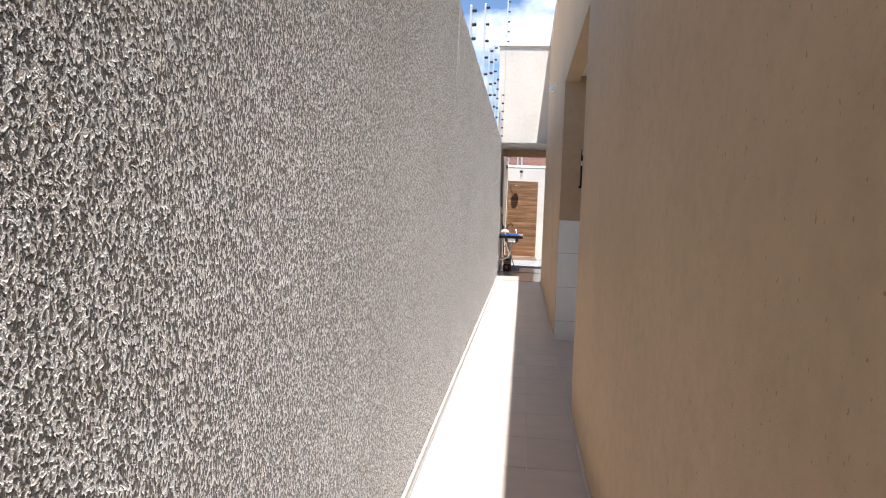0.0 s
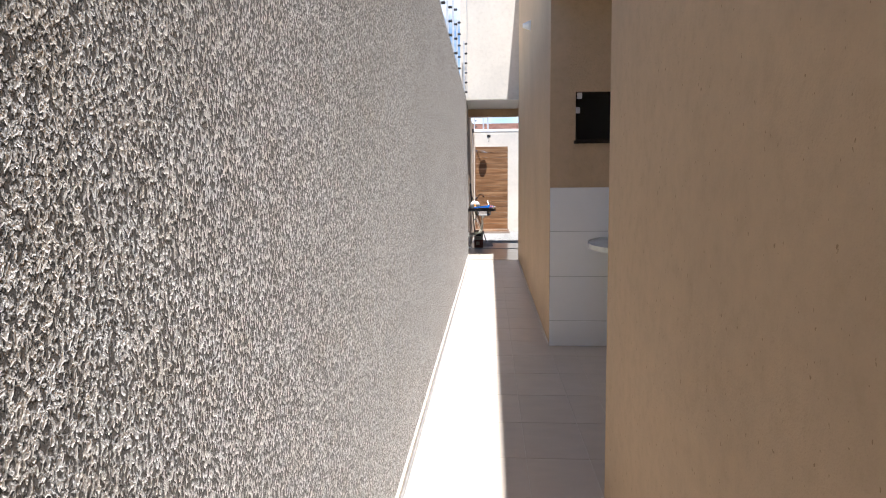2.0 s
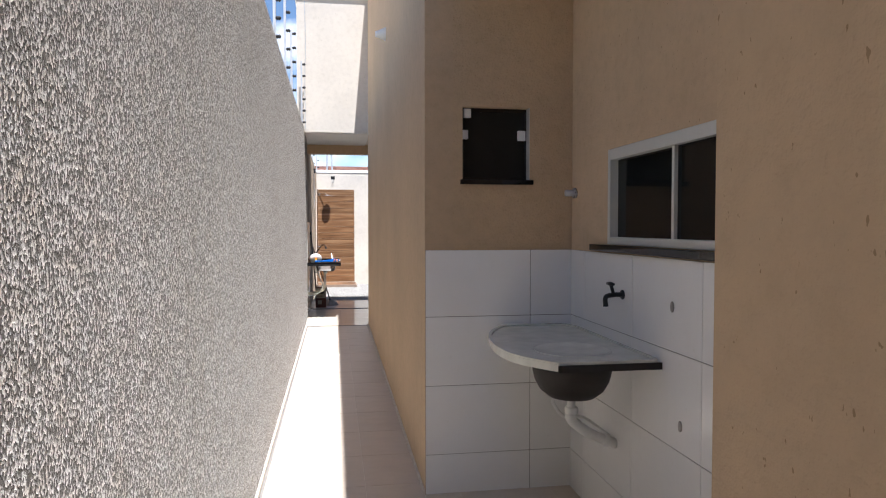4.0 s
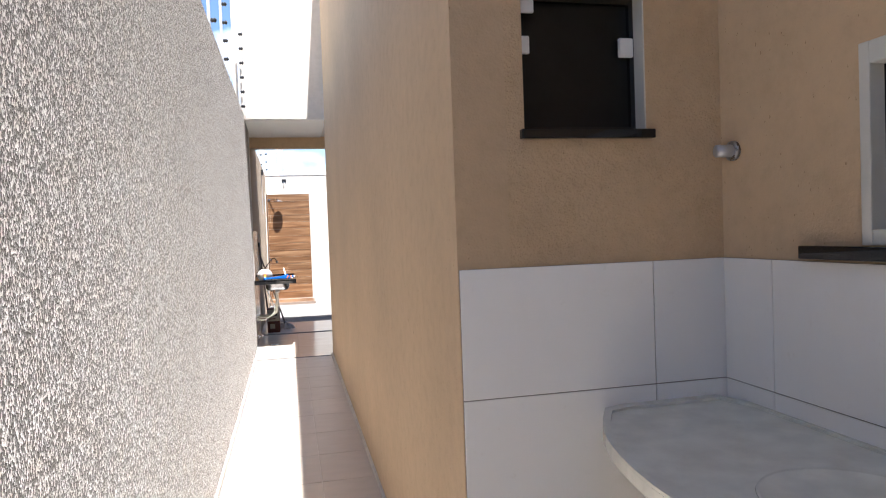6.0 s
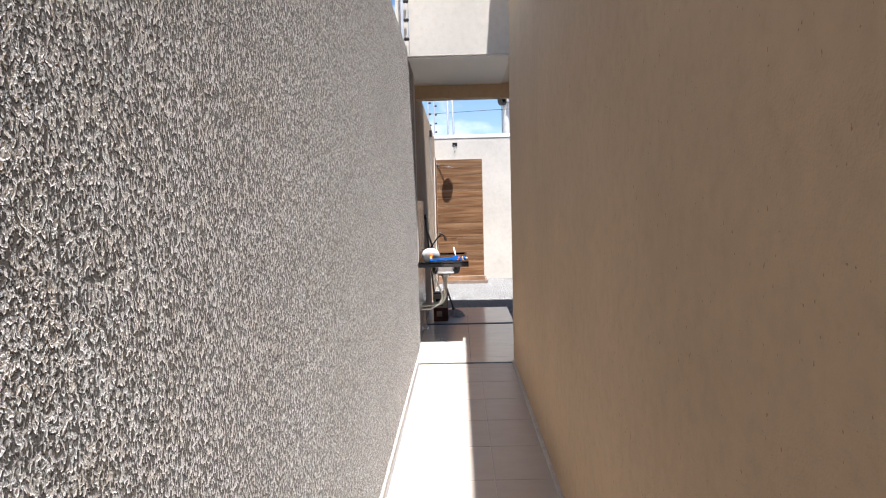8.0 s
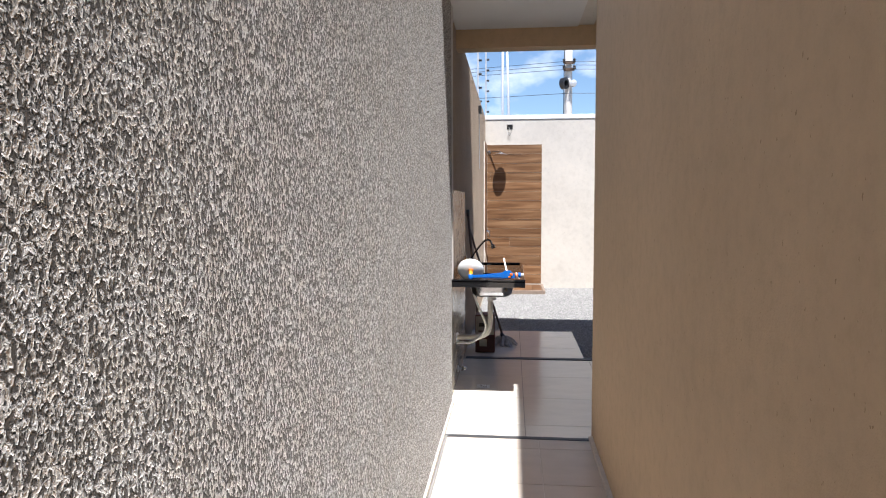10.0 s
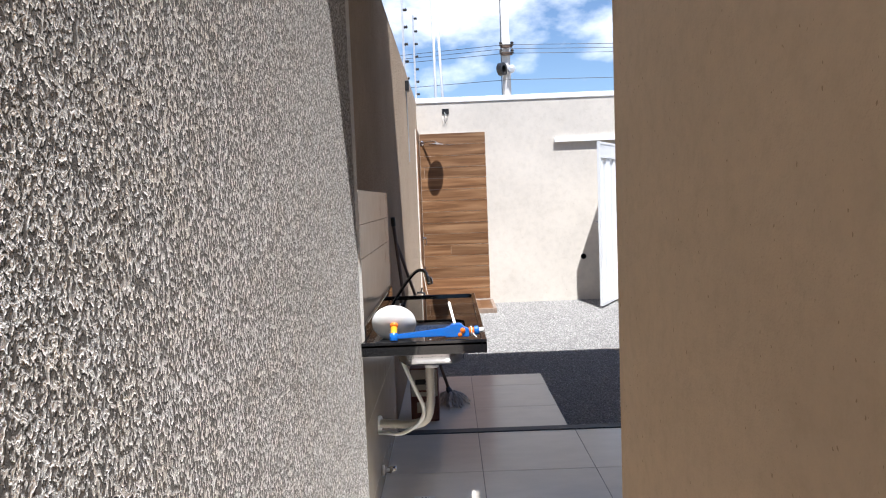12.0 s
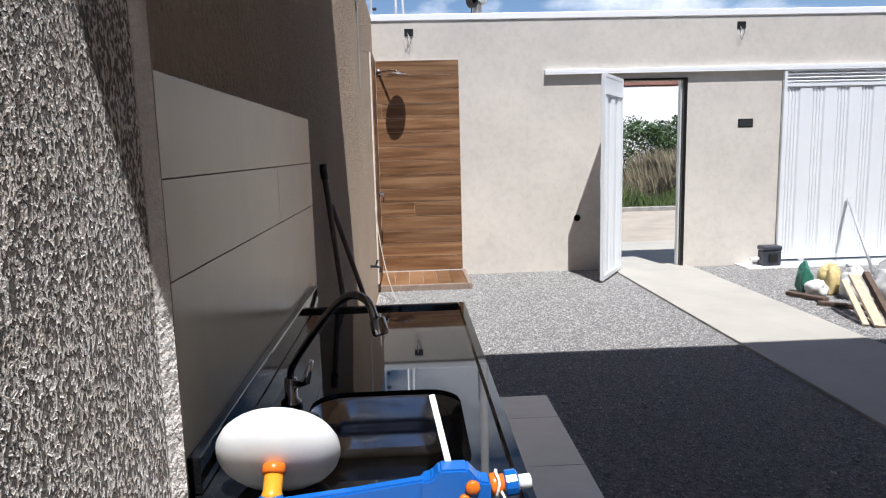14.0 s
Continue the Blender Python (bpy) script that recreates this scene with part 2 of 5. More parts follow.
def cuts(a, b, joints):
    """The stretches between a and b, parted at the joints."""
    edges = [a, *sorted(j for j in joints if a + 0.01 < j < b - 0.01), b]
    return list(zip(edges, edges[1:]))


# ---- the setting ----
W, END, TOP = 0.89, -16.0, 2.83          # corridor width, its closed end, side wall height
FAR, ROOF = 7.29, 4.7                    # front garden wall, house parapet
R0, R1, RX = -9.035, -6.29, 1.705          # laundry recess: near corner, far wall, back wall
BR, PORCH = -0.06, 2.1                   # porch roof mass over the passage

setting("ground", bm_box(-300, 300, -300, 300, -0.5, -0.06), M["dirt"], "pale sandy dirt ground reaching the horizon", "ground")
setting("wall_left", bm_box(-0.17, -0.025, END - 0.15, FAR + 0.15, -0.3, TOP), M["wall_side"], "stippled greige boundary wall with shaded and sunlit stretches", "wall")

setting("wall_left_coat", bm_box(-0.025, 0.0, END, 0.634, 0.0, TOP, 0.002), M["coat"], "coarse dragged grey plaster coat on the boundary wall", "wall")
strip = bm_box(-0.025, 0.001, 0.6345, 0.672, 0.89, 2.77)
for v in strip.verts:
    if v.co.x > 0 and v.co.y > 0.66:
        v.co.x = 0.008      # the strip swells towards its free edge
setting("trim_coat", strip, M["mortar_strip"], "smooth pale plaster strip ending the coarse coat", "trim")
setting("wall_back", bm_box(0.0, W, END - 0.15, END, -0.3, TOP), M["wall"], "plain beige wall closing the passage", "wall")

setting("floor_bed", bm_box(0.0, W, END, 0.0, -0.3, -0.0025), M["grout_light"], "pale grout bed under the passage tiles", "floor")
setting("floor_bed_recess", bm_box(W, RX, R0, R1, -0.3, -0.0025), M["grout_light"], "pale grout bed under the laundry tiles", "floor")
setting("floor_bed_porch", bm_box(0.0, 7.0, 0.0, 2.03, -0.3, -0.004), M["grout"], "dark grout bed under the porch tiles", "floor")

# house: passage wall before and after the recess, recess walls, porch front
setting("wall_house_near", bm_box(W - 0.004, W + 0.15, END - 0.15, R0, -0.3, ROOF), M["wall"], "beige textured house wall in shade", "wall")
far = bm_box(W, W + 0.15, R1, 0.05, -0.3, ROOF)
for v in far.verts:
    if v.co.y > 0 and v.co.x < W + 0.01:
        v.co.x += 0.014     # the wall runs slightly out of line towards the porch
setting("wall_house_far", far, M["wall"], "beige textured house wall beside the passage", "wall")
setting("wall_house_over", bm_box(W, W + 0.15, R0, R1, 2.80, ROOF), M["wall"], "beige lintel and upper wall over the laundry recess", "wall")
setting("wall_recess_near", bm_box(W + 0.15, RX, R0 - 0.15, R0, -0.3, 2.86), M["wall"], "beige wall closing the laundry recess", "wall")
setting("ceiling_recess", bm_box(W + 0.15, RX, R0, R1, 2.86, 3.0), M["ceiling"], "white laundry recess ceiling", "ceiling")
# unseen roof and outer walls, added to keep light out of the house
setting("roof_house", bm_box(W + 0.15, 9.0, END - 0.15, 0.0, 4.45, 4.6), M["ceiling"], "unseen flat roof slab closing off the house", "roof")
setting("wall_house_east", bm_box(9.0, 9.15, END - 0.15, 0.0, -0.3, ROOF), M["wall"], "unseen plain beige outer wall closing off the house", "wall")
setting("wall_house_south", bm_box(W + 0.15, 9.0, END - 0.15, END, -0.3, 4.45), M["wall"], "unseen plain beige rear wall closing off the house", "wall")
setting("wall_porch", bm_box(W + 0.15, 9.0, -0.15, 0.0, -0.3, 4.45), M["wall"], "beige porch wall of the house", "wall")
setting("wall_east", bm_box(9.0, 9.15, 0.0, FAR + 0.15, -0.3, TOP), M["wall_side"], "plain side wall of the front yard", "wall")


def holed_wall(name, axis, plane, depth, a0, a1, z0, z1, hole, mat, label):
    """A wall with one opening: four boxes joined in one mesh. axis: the way along it."""
    h0, h1, g0, g1 = hole
    bm = bmesh.new()
    lo, hi = min(plane, plane + depth), max(plane, plane + depth)
    for b0, b1, c0, c1 in ((a0, h0, z0, z1), (h1, a1, z0, z1), (h0, h1, z0, g0), (h0, h1, g1, z1)):
        if b1 - b0 > 0.001 and c1 - c0 > 0.001:
            if axis == "x":
                bm_box(b0, b1, lo, hi, c0, c1, into=bm)
            else:
                bm_box(lo, hi, b0, b1, c0, c1, into=bm)
    return setting(name, bm, mat, label, "wall")


WIN_A = (1.093, 1.464, 1.686, 2.078)       # small window in the tiled end wall
WIN_B = (-7.88, -6.785, 1.352, 1.80)       # long window in the recess back wall
wall_end = holed_wall("wall_recess_end", "x", R1, 0.15, W + 0.15, RX + 0.15, -0.3, 2.86, WIN_A, M["wall_rough"], "beige laundry wall above white tiles")
wall_rear = holed_wall("wall_recess_rear", "y", RX, 0.15, R0 - 0.15, R1, -0.3, 2.86, WIN_B, M["wall"], "beige laundry wall with a sliding window")

# porch roof mass, its drop beam and copings
setting("porch_roof", bm_box(-0.1, W + 0.15, 0.032, PORCH, 2.79, ROOF), M["wall_front"], "cream porch roof mass behind the bridging wall", "roof")
setting("porch_roof_front", bm_box(-0.1, W + 0.03, BR, 0.031, 2.79, ROOF), M["wall_front"], "cream upper wall bridging the passage", "wall")
setting("porch_roof_east", bm_box(W + 0.155, 9.0, 0.0, PORCH, 2.79, ROOF), M["wall"], "porch roof in front of the house", "roof")
setting("ceiling_porch", bm_box(-0.024, W + 0.03, BR + 0.02, 1.33, 2.778, 2.789), M["ceiling"], "white porch soffit", "ceiling")
setting("beam_porch", bm_box(-0.024, 9.0, 1.33, 1.49, 2.635, 2.788), M["wall"], "beige concrete drop beam under the porch roof", "beam")
setting("coping_bridge", bm_box(-0.13, W + 0.03, BR - 0.04, PORCH + 0.03, ROOF, ROOF + 0.035, 0.004), M["white"], "thin white coping on the bridging wall", "coping")
setting("coping_house", bm_box(W - 0.02, W + 0.18, END, BR - 0.04, ROOF, ROOF + 0.03, 0.004), M["white"], "thin pale coping on the house parapet", "coping")

# front wall with the pedestrian doorway and the vehicle gateway
DOOR = (2.71, 3.47, 0.0, 2.14)
GATE = (4.60, 8.2, 0.0, 2.23)
bm = bmesh.new()
for x0, x1, z0, z1 in ((-0.17, DOOR[0], -0.3, 2.80), (DOOR[1], GATE[0], -0.3, 2.80), (GATE[1], 9.0, -0.3, 2.80), (DOOR[0], DOOR[1], DOOR[3], 2.80), (GATE[0], GATE[1], GATE[3], 2.80)):
    bm_box(x0, x1, FAR, FAR + 0.15, z0, z1, into=bm)
setting("wall_front", bm, M["wall_front"], "cream painted front yard wall in full sun", "wall")
setting("coping_front", bm_box(-0.19, 9.0, FAR - 0.014, FAR + 0.165, 2.80, 2.87, 0.006), M["white"], "white painted coping along the front wall", "coping")

# ---- more materials ----
M["chrome"] = plain("chrome", (0.72, 0.72, 0.73), 0.12, 1.0, vary=0.03)
M["dark_chrome"] = plain("smoked_chrome", (0.30, 0.285, 0.28), 0.14, 1.0, vary=0.1)
M["steel"] = plain("brushed_steel", (0.42, 0.42, 0.43), 0.28, 1.0, vary=0.06, size=0.03)
M["dark_steel"] = plain("dark_bowl_steel", (0.27, 0.27, 0.28), 0.16, 1.0, vary=0.1, size=0.05)
M["galv"] = plain("galvanised_metal", (0.55, 0.56, 0.58), 0.45, 0.6, vary=0.08)
M["black_plastic"] = plain("black_plastic", (0.015, 0.015, 0.016), 0.4, vary=0.2)
M["grey_plastic"] = plain("charcoal_plastic", (0.042, 0.048, 0.06), 0.45, vary=0.15)
M["white_plastic"] = plain("white_plastic", (0.80, 0.80, 0.78), 0.42, vary=0.03)
M["cream_plastic"] = plain("cream_corrugated_plastic", (0.68, 0.65, 0.58), 0.4, vary=0.05)
M["blue_plastic"] = plain("blue_plastic", (0.010, 0.125, 0.48), 0.25, vary=0.08)
M["orange_plastic"] = plain("orange_plastic", (0.75, 0.17, 0.012), 0.3, vary=0.08)
M["amber_plastic"] = plain("amber_plastic", (0.80, 0.33, 0.02), 0.3, vary=0.08)
M["marble"] = plain("grey_white_marble", (0.72, 0.725, 0.65), 0.2, vary=0.10, size=0.08)
M["brown_stone"] = plain("dark_brown_resin", (0.016, 0.012, 0.010), 0.6, vary=0.2)
M["gate"] = plain("white_gate_enamel", (0.72, 0.735, 0.74), 0.35, vary=0.025, size=0.4)
M["handle_wood"] = plain("brown_handle", (0.10, 0.065, 0.045), 0.5, vary=0.25, size=0.04)
M["raw_wood"] = plain("raw_board_wood", (0.52, 0.42, 0.30), 0.8, vary=0.15, size=0.05, grain=0.002)
M["dark_wood"] = plain("weathered_board", (0.10, 0.065, 0.045), 0.85, vary=0.3, size=0.05, grain=0.002)
M["mop"] = plain("grey_mop_cotton", (0.55, 0.54, 0.54), 0.95, vary=0.3, size=0.02, grain=0.003)
M["card"] = plain("dark_red_carton", (0.12, 0.04, 0.03), 0.6, vary=0.15)
M["card_pale"] = plain("pale_carton", (0.45, 0.41, 0.34), 0.6, vary=0.1)
M["ink"] = plain("black_ink", (0.02, 0.02, 0.02), 0.6, vary=0.1)
M["sack"] = plain("white_woven_sack", (0.60, 0.595, 0.575), 0.7, vary=0.1, size=0.04, grain=0.003)
M["sack_yellow"] = plain("yellow_printed_sack", (0.62, 0.48, 0.22), 0.6, vary=0.2, size=0.05)
M["cap"] = plain("grey_cap_plastic", (0.34, 0.32, 0.30), 0.5, vary=0.15, size=0.02)
M["sheet"] = plain("crumpled_clear_plastic", (0.50, 0.505, 0.50), 0.22, vary=0.2, size=0.03, grain=0.006)
M["green_plastic"] = plain("green_plastic", (0.03, 0.15, 0.10), 0.35, vary=0.3, size=0.03)
M["brick_red"] = plain("red_roof_clay", (0.28, 0.14, 0.10), 0.85, vary=0.25, size=0.3)
M["pole_concrete"] = plain("pole_concrete", (0.60, 0.58, 0.56), 0.85, vary=0.1, size=0.2)
M["kerb"] = plain("weathered_kerb", (0.30, 0.28, 0.25), 0.9, vary=0.25, size=0.2)
M["wood_edge"] = plain("greyed_wood_tile_edge", (0.26, 0.195, 0.15), 0.6, vary=0.2, size=0.04)
M["cable"] = plain("black_cable", (0.02, 0.02, 0.02), 0.6, vary=0.1)
M["beige_dark"] = plain("grey_granite_strip", (0.06, 0.06, 0.062), 0.55, vary=0.2, size=0.02)


def leaf_mat(name, base):
    m = Mat(name, base, 0.55)
    g = m.node("ShaderNodeNewGeometry")
    m.color(m.ramp(g.outputs["Random Per Island"], [(0.0, tuple(c * 0.55 for c in base)), (0.6, base), (1.0, tuple(c * 1.8 for c in base))]))
    return m.m


M["leaf"] = leaf_mat("shrub_leaf", (0.06, 0.105, 0.03))
M["dry"] = leaf_mat("dry_grass", (0.235, 0.20, 0.13))
M["grass"] = leaf_mat("green_grass", (0.09, 0.125, 0.04))


def text_bar(x0, x1, y, z0, z1, mat, parent):
    return part("print_bar", bm_box(x0, x1, y - 0.0015, y, z0, z1), mat, parent)


# ---- trims of the passage ----
def skirting(name, x0, x1, y0, y1, h, label):
    return setting(name, bm_box(x0, x1, y0, y1, 0.0, h, 0.003), M["grout_light"], label, "baseboard")


skirting("baseboard_left", 0.0, 0.014, END, 0.62, 0.028, "thin pale mortar bead along the plaster wall")
skirting("baseboard_house_near", W - 0.018, W - 0.004, END, R0, 0.022, "thin pale mortar bead along the house wall")
skirting("baseboard_house_far", W - 0.01, W + 0.0145, R1, 0.0, 0.022, "thin pale mortar bead along the house wall")
skirting("floor_edge_left", 0.0145, 0.0295, END, -0.012, 0.004, "narrow grey mortar joint beside the passage tiles").data.materials[0] = M["grout"]
setting("threshold_porch", bm_box(0.0, 8.9, 2.03, 2.10, -0.2, 0.006, 0.003), M["beige_dark"], "dark granite strip edging the porch floor", "threshold")
setting("threshold_passage", bm_box(0.014, W, -0.030, 0.010, -0.1, 0.0025), M["beige_dark"], "narrow dark joint at the end of the passage", "threshold")


# ---- windows of the recess ----
def small_window():
    x0, x1, z0, z1 = WIN_A
    win = tagged(new("window_1"), "small black-framed dark glass window in the laundry wall", "window", kind="structure")
    win.location = (x0, R1, z0)
    y = R1 + 0.075
    fr = bmesh.new()
    for a in ((x0, x0 + 0.018, z0, z1), (x1 - 0.018, x1, z0, z1), (x0 + 0.018, x1 - 0.018, z1 - 0.018, z1), (x0 + 0.018, x1 - 0.018, z0, z0 + 0.018)):
        bm_box(a[0], a[1], y - 0.02, y + 0.02, a[2], a[3], into=fr)
    part("window_frame", fr, M["black_frame"], win)
    part("pane", bm_box(x0 + 0.018, x1 - 0.018, y - 0.004, y + 0.004, z0 + 0.018, z1 - 0.018), M["dark_glass"], win, "dark glass pane")
    part("window_sill", bm_box(x0 - 0.014, x1 + 0.016, R1 - 0.022, R1 + 0.15, z0 - 0.024, z0 + 0.002, 0.003), M["granite"], win, "black granite sill")
    part("reveal", bm_box(x1 - 0.004, x1 + 0.0, R1 + 0.002, y - 0.02, z0 + 0.003, z1), M["alu"], win, "pale side reveal")
    for cx, cz, w, h in ((x0 + 0.035, z1 - 0.03, 0.04, 0.05), (x0 + 0.022, z1 - 0.145, 0.034, 0.05), (x1 - 0.034, z1 - 0.145, 0.045, 0.055)):
        part("clip", bm_box(cx - w / 2, cx + w / 2, y - 0.034, y - 0.02, cz - h / 2, cz + h / 2, 0.004), M["white_plastic"], win, "white plastic glass clip")


def sliding_window():
    y0, y1, z0, z1 = WIN_B
    win = tagged(new("window_2"), "two-pane sliding window with pale aluminium frame", "window", kind="structure")
    win.location = (RX, y0, z0)
    x = RX + 0.03
    fr = bmesh.new()
    for a in ((y0, y0 + 0.04, z0, z1), (y1 - 0.028, y1, z0, z1), (y0 + 0.04, y1 - 0.028, z1 - 0.05, z1), (y0 + 0.04, y1 - 0.028, z0, z0 + 0.035)):
        bm_box(x - 0.035, x + 0.03, a[0], a[1], a[2], a[3], 0.003, into=fr)
    part("window_frame", fr, M["alu"], win)
    mid = -7.378
    part("mullion", bm_box(x - 0.02, x + 0.02, mid - 0.010, mid + 0.010, z0 + 0.035, z1 - 0.05, 0.002), M["alu"], win)
    part("pane", bm_box(x - 0.004, x + 0.002, y0 + 0.04, mid - 0.010, z0 + 0.035, z1 - 0.05), M["dark_glass"], win, "dark glass pane")
    part("pane", bm_box(x + 0.006, x + 0.012, mid + 0.010, y1 - 0.028, z0 + 0.035, z1 - 0.05), M["dark_glass"], win, "dark glass pane")
    part("window_sill", bm_box(RX - 0.03, RX + 0.0, y0, y1 + 0.165, z0 - 0.034, z0 - 0.002, 0.003), M["granite"], win, "dark granite sill")


small_window()
sliding_window()


# ---- things of the recess ----
def resample(outline, centre, n):
    """n points of a closed outline, at even angles round a centre."""
    out = []
    c = Vector(centre)
    pts = [Vector(p) for p in outline]
    for k in range(n):
        a = 2 * math.pi * k / n
        d = Vector((math.cos(a), math.sin(a)))
        best = None
        for p, q in zip(pts, pts[1:] + pts[:1]):
            e = q - p
            den = d.x * e.y - d.y * e.x
            if abs(den) < 1e-9:
                continue
            w = p - c
            t = (w.x * e.y - w.y * e.x) / den
            s = (w.x * d.y - w.y * d.x) / den
            if t > 0 and -1e-6 <= s <= 1 + 1e-6 and (best is None or t > best):
                best = t
        out.append(c + d * best)
    return out


def bm_holed_slab(outer, inner, z0, z1):
    """A slab with a hole, from two outlines with the same number of points."""
    bm = bmesh.new()
    rings = []
    for outline in (outer, inner):
        rings.append(([bm.verts.new((p[0], p[1], z0)) for p in outline], [bm.verts.new((p[0], p[1], z1)) for p in outline]))
    n = len(outer)
    (ol, oh), (il, ih) = rings
    for k in range(n):
        j = (k + 1) % n
        bm.faces.new((oh[k], oh[j], ih[j], ih[k]))
        bm.faces.new((ol[j], ol[k], il[k], il[j]))
        bm.faces.new((ol[k], ol[j], oh[j], oh[k]))
        bm.faces.new((il[j], il[k], ih[k], ih[j]))
    return bm


def bm_bowl(rings, thick):
    """A shell over rings of points, from the rim down, closed at the last one."""
    bm = bmesh.new()
    rows = [[bm.verts.new(p) for p in ring] for ring in rings]
    n = len(rows[0])
    for a, b in zip(rows, rows[1:]):
        for k in range(n):
            bm.faces.new((a[k], a[(k + 1) % n], b[(k + 1) % n], b[k]))
    bm.faces.new(rows[-1])
    bmesh.ops.recalc_face_normals(bm, faces=bm.faces)
    bmesh.ops.solidify(bm, geom=bm.faces[:], thickness=thick)
    return bm


def corner_basin():
    base = thing("wash_basin", (RX, R1, 0.90), "grey-white marble corner wash basin with a dark bowl", "basin")
    c = (1.435, -7.035)
    arc = [Vector((p.x, p.y)) for p in curve([(1.305, -6.299, 0), (1.207, -6.48, 0), (1.150, -6.66, 0), (1.122, -6.90, 0), (1.150, -7.14, 0), (1.265, -7.335, 0)], 6)]
    outline = [Vector((RX - 0.009, -6.299)), *arc, Vector((RX - 0.009, -7.335))]
    n = 64
    outer = resample(outline, c, n)
    inner = [Vector((c[0] + 0.168 * math.cos(2 * math.pi * k / n), c[1] + 0.175 * math.sin(2 * math.pi * k / n))) for k in range(n)]
    part("top", bm_holed_slab(outer, inner, 0.872, 0.90), M["marble"], base)
    rim_in = [Vector(c) + (p - Vector(c)) * 0.955 for p in outer]
    part("rim", bm_holed_slab(outer, rim_in, 0.9005, 0.908), M["marble"], base)
    part("edge_strip", bm_box(1.27, RX - 0.009, -7.347, -7.3365, 0.870, 0.897), M["brown_stone"], base, "dark cut front edge")
    rings = []
    for f, z in ((1.03, 0.871), (1.02, 0.82), (0.95, 0.77), (0.82, 0.73), (0.6, 0.70), (0.3, 0.688)):
        rings.append([(c[0] + (p.x - c[0]) * f, c[1] + (p.y - c[1]) * f, z) for p in inner])
    pale = []
    for f, z in ((1.0, 0.8995), (0.96, 0.897), (0.88, 0.894), (0.7, 0.891), (0.35, 0.889)):
        pale.append([(c[0] + (p.x - c[0]) * f, c[1] + (p.y - c[1]) * f, z) for p in inner])
    part("hollow", bm_bowl(pale, 0.004), M["marble"], base, "pale marble hollow of the basin", smooth=True)
    part("bowl", bm_bowl(rings, 0.006), M["brown_stone"], base, "dark rounded bowl under the top", smooth=True)
    dr = bm_lathe([(0.0, 0), (0.024, 0.0), (0.03, 0.012), (0.0, 0.014)], (c[0], c[1], 0.879))
    part("drain", dr, M["chrome"], base, smooth=True)
    trap = thing("drain_pipe", (RX, -6.93, 0.43), "white plastic trap pipe below the corner basin", "pipe")
    bm = bm_tube(curve([(c[0], c[1], 0.69), (c[0], c[1], 0.65), (c[0], c[1] + 0.005, 0.60), (1.49, -6.98, 0.545), (1.58, -6.93, 0.485), (1.70, -6.90, 0.43)], 6), [0.017] * 10 + [0.024] * 21, 12)
    part("pipe", bm, M["white_plastic"], trap, smooth=True)
    for at, ax in (((c[0], c[1], 0.635), (0, 0, 1)), ((1.64, -6.915, 0.455), (0.7, 0.2, -0.35))):
        part("collar", bm_lathe([(0.026, -0.014), (0.029, -0.01), (0.029, 0.01), (0.026, 0.014)], at, ax), M["white_plastic"], trap, smooth=True)
    part("hose", bm_tube(curve([(c[0] - 0.05, c[1] + 0.06, 0.705), (c[0] - 0.06, c[1] + 0.07, 0.655), (c[0] - 0.01, c[1] + 0.06, 0.59), (1.58, -6.80, 0.53), (1.69, -6.85, 0.45)], 6), 0.008, 8), M["white_plastic"], trap, smooth=True)


def wall_tap(name, at, out, label, mat, down=0.05):
    """A small garden-type tap that sticks out of a wall along out."""
    o, p = Vector(out).normalized(), Vector(at)
    t = thing(name, at, label, "tap")
    part("flange", bm_lathe([(0.022, 0), (0.022, 0.004), (0.012, 0.008)], p, o, 14), mat, t, smooth=True)
    tip = p + o * 0.085
    part("spout", bm_tube(curve([p, p + o * 0.05, tip + Vector((0, 0, -0.01)), tip + Vector((0, 0, -down))], 5), [0.011] * 15 + [0.013], 10), mat, t, smooth=True)
    part("stem", bm_tube([p + o * 0.045, p + o * 0.06 + Vector((0, 0, 0.045))], 0.008, 8), mat, t, smooth=True)
    side = o.cross(Vector((0, 0, 1)))
    mid = p + o * 0.062 + Vector((0, 0, 0.05))
    part("lever", bm_tube([mid - side * 0.03, mid, mid + side * 0.03], [0.006, 0.01, 0.006], 8), mat, t, smooth=True)


def wall_cover(at, label):
    t = thing("wall_cover", at, label, "cover", group="covers on the laundry tiles")
    bm = bm_lathe([(0.017, 0.0), (0.017, 0.003), (0.012, 0.005), (0.0, 0.005)], (0, 0, 0), (-1, 0, 0), 16)
    bmesh.ops.scale(bm, vec=(1, 0.8, 1.25), verts=bm.verts)
    bmesh.ops.translate(bm, vec=at, verts=bm.verts)
    part("cap", bm, M["cap"], t, smooth=True)


corner_basin()
wall_tap("wall_tap", (RX - 0.008, -6.972, 1.130), (-1, -0.1, 0), "black plastic tap on the white laundry tiles", M["black_plastic"])
wall_cover((RX - 0.008, -7.42, 1.127), "grey oval outlet cover on white tiles")
wall_cover((RX - 0.008, -7.489, 0.684), "grey oval outlet cover on white tiles")
stub = thing("pipe_stub", (RX, -6.352, 1.617), "grey capped pipe stub on the beige laundry wall", "pipe")
part("pipe", bm_tube([(RX, -6.352, 1.617), (RX - 0.06, -6.352, 1.617)], 0.018, 12), M["galv"], stub, smooth=True)
part("ring", bm_lathe([(0.018, -0.006), (0.028, -0.006), (0.028, 0.006), (0.018, 0.006)], (RX - 0.008, -6.352, 1.617), (1, 0, 0), 14), M["steel"], stub, smooth=True)


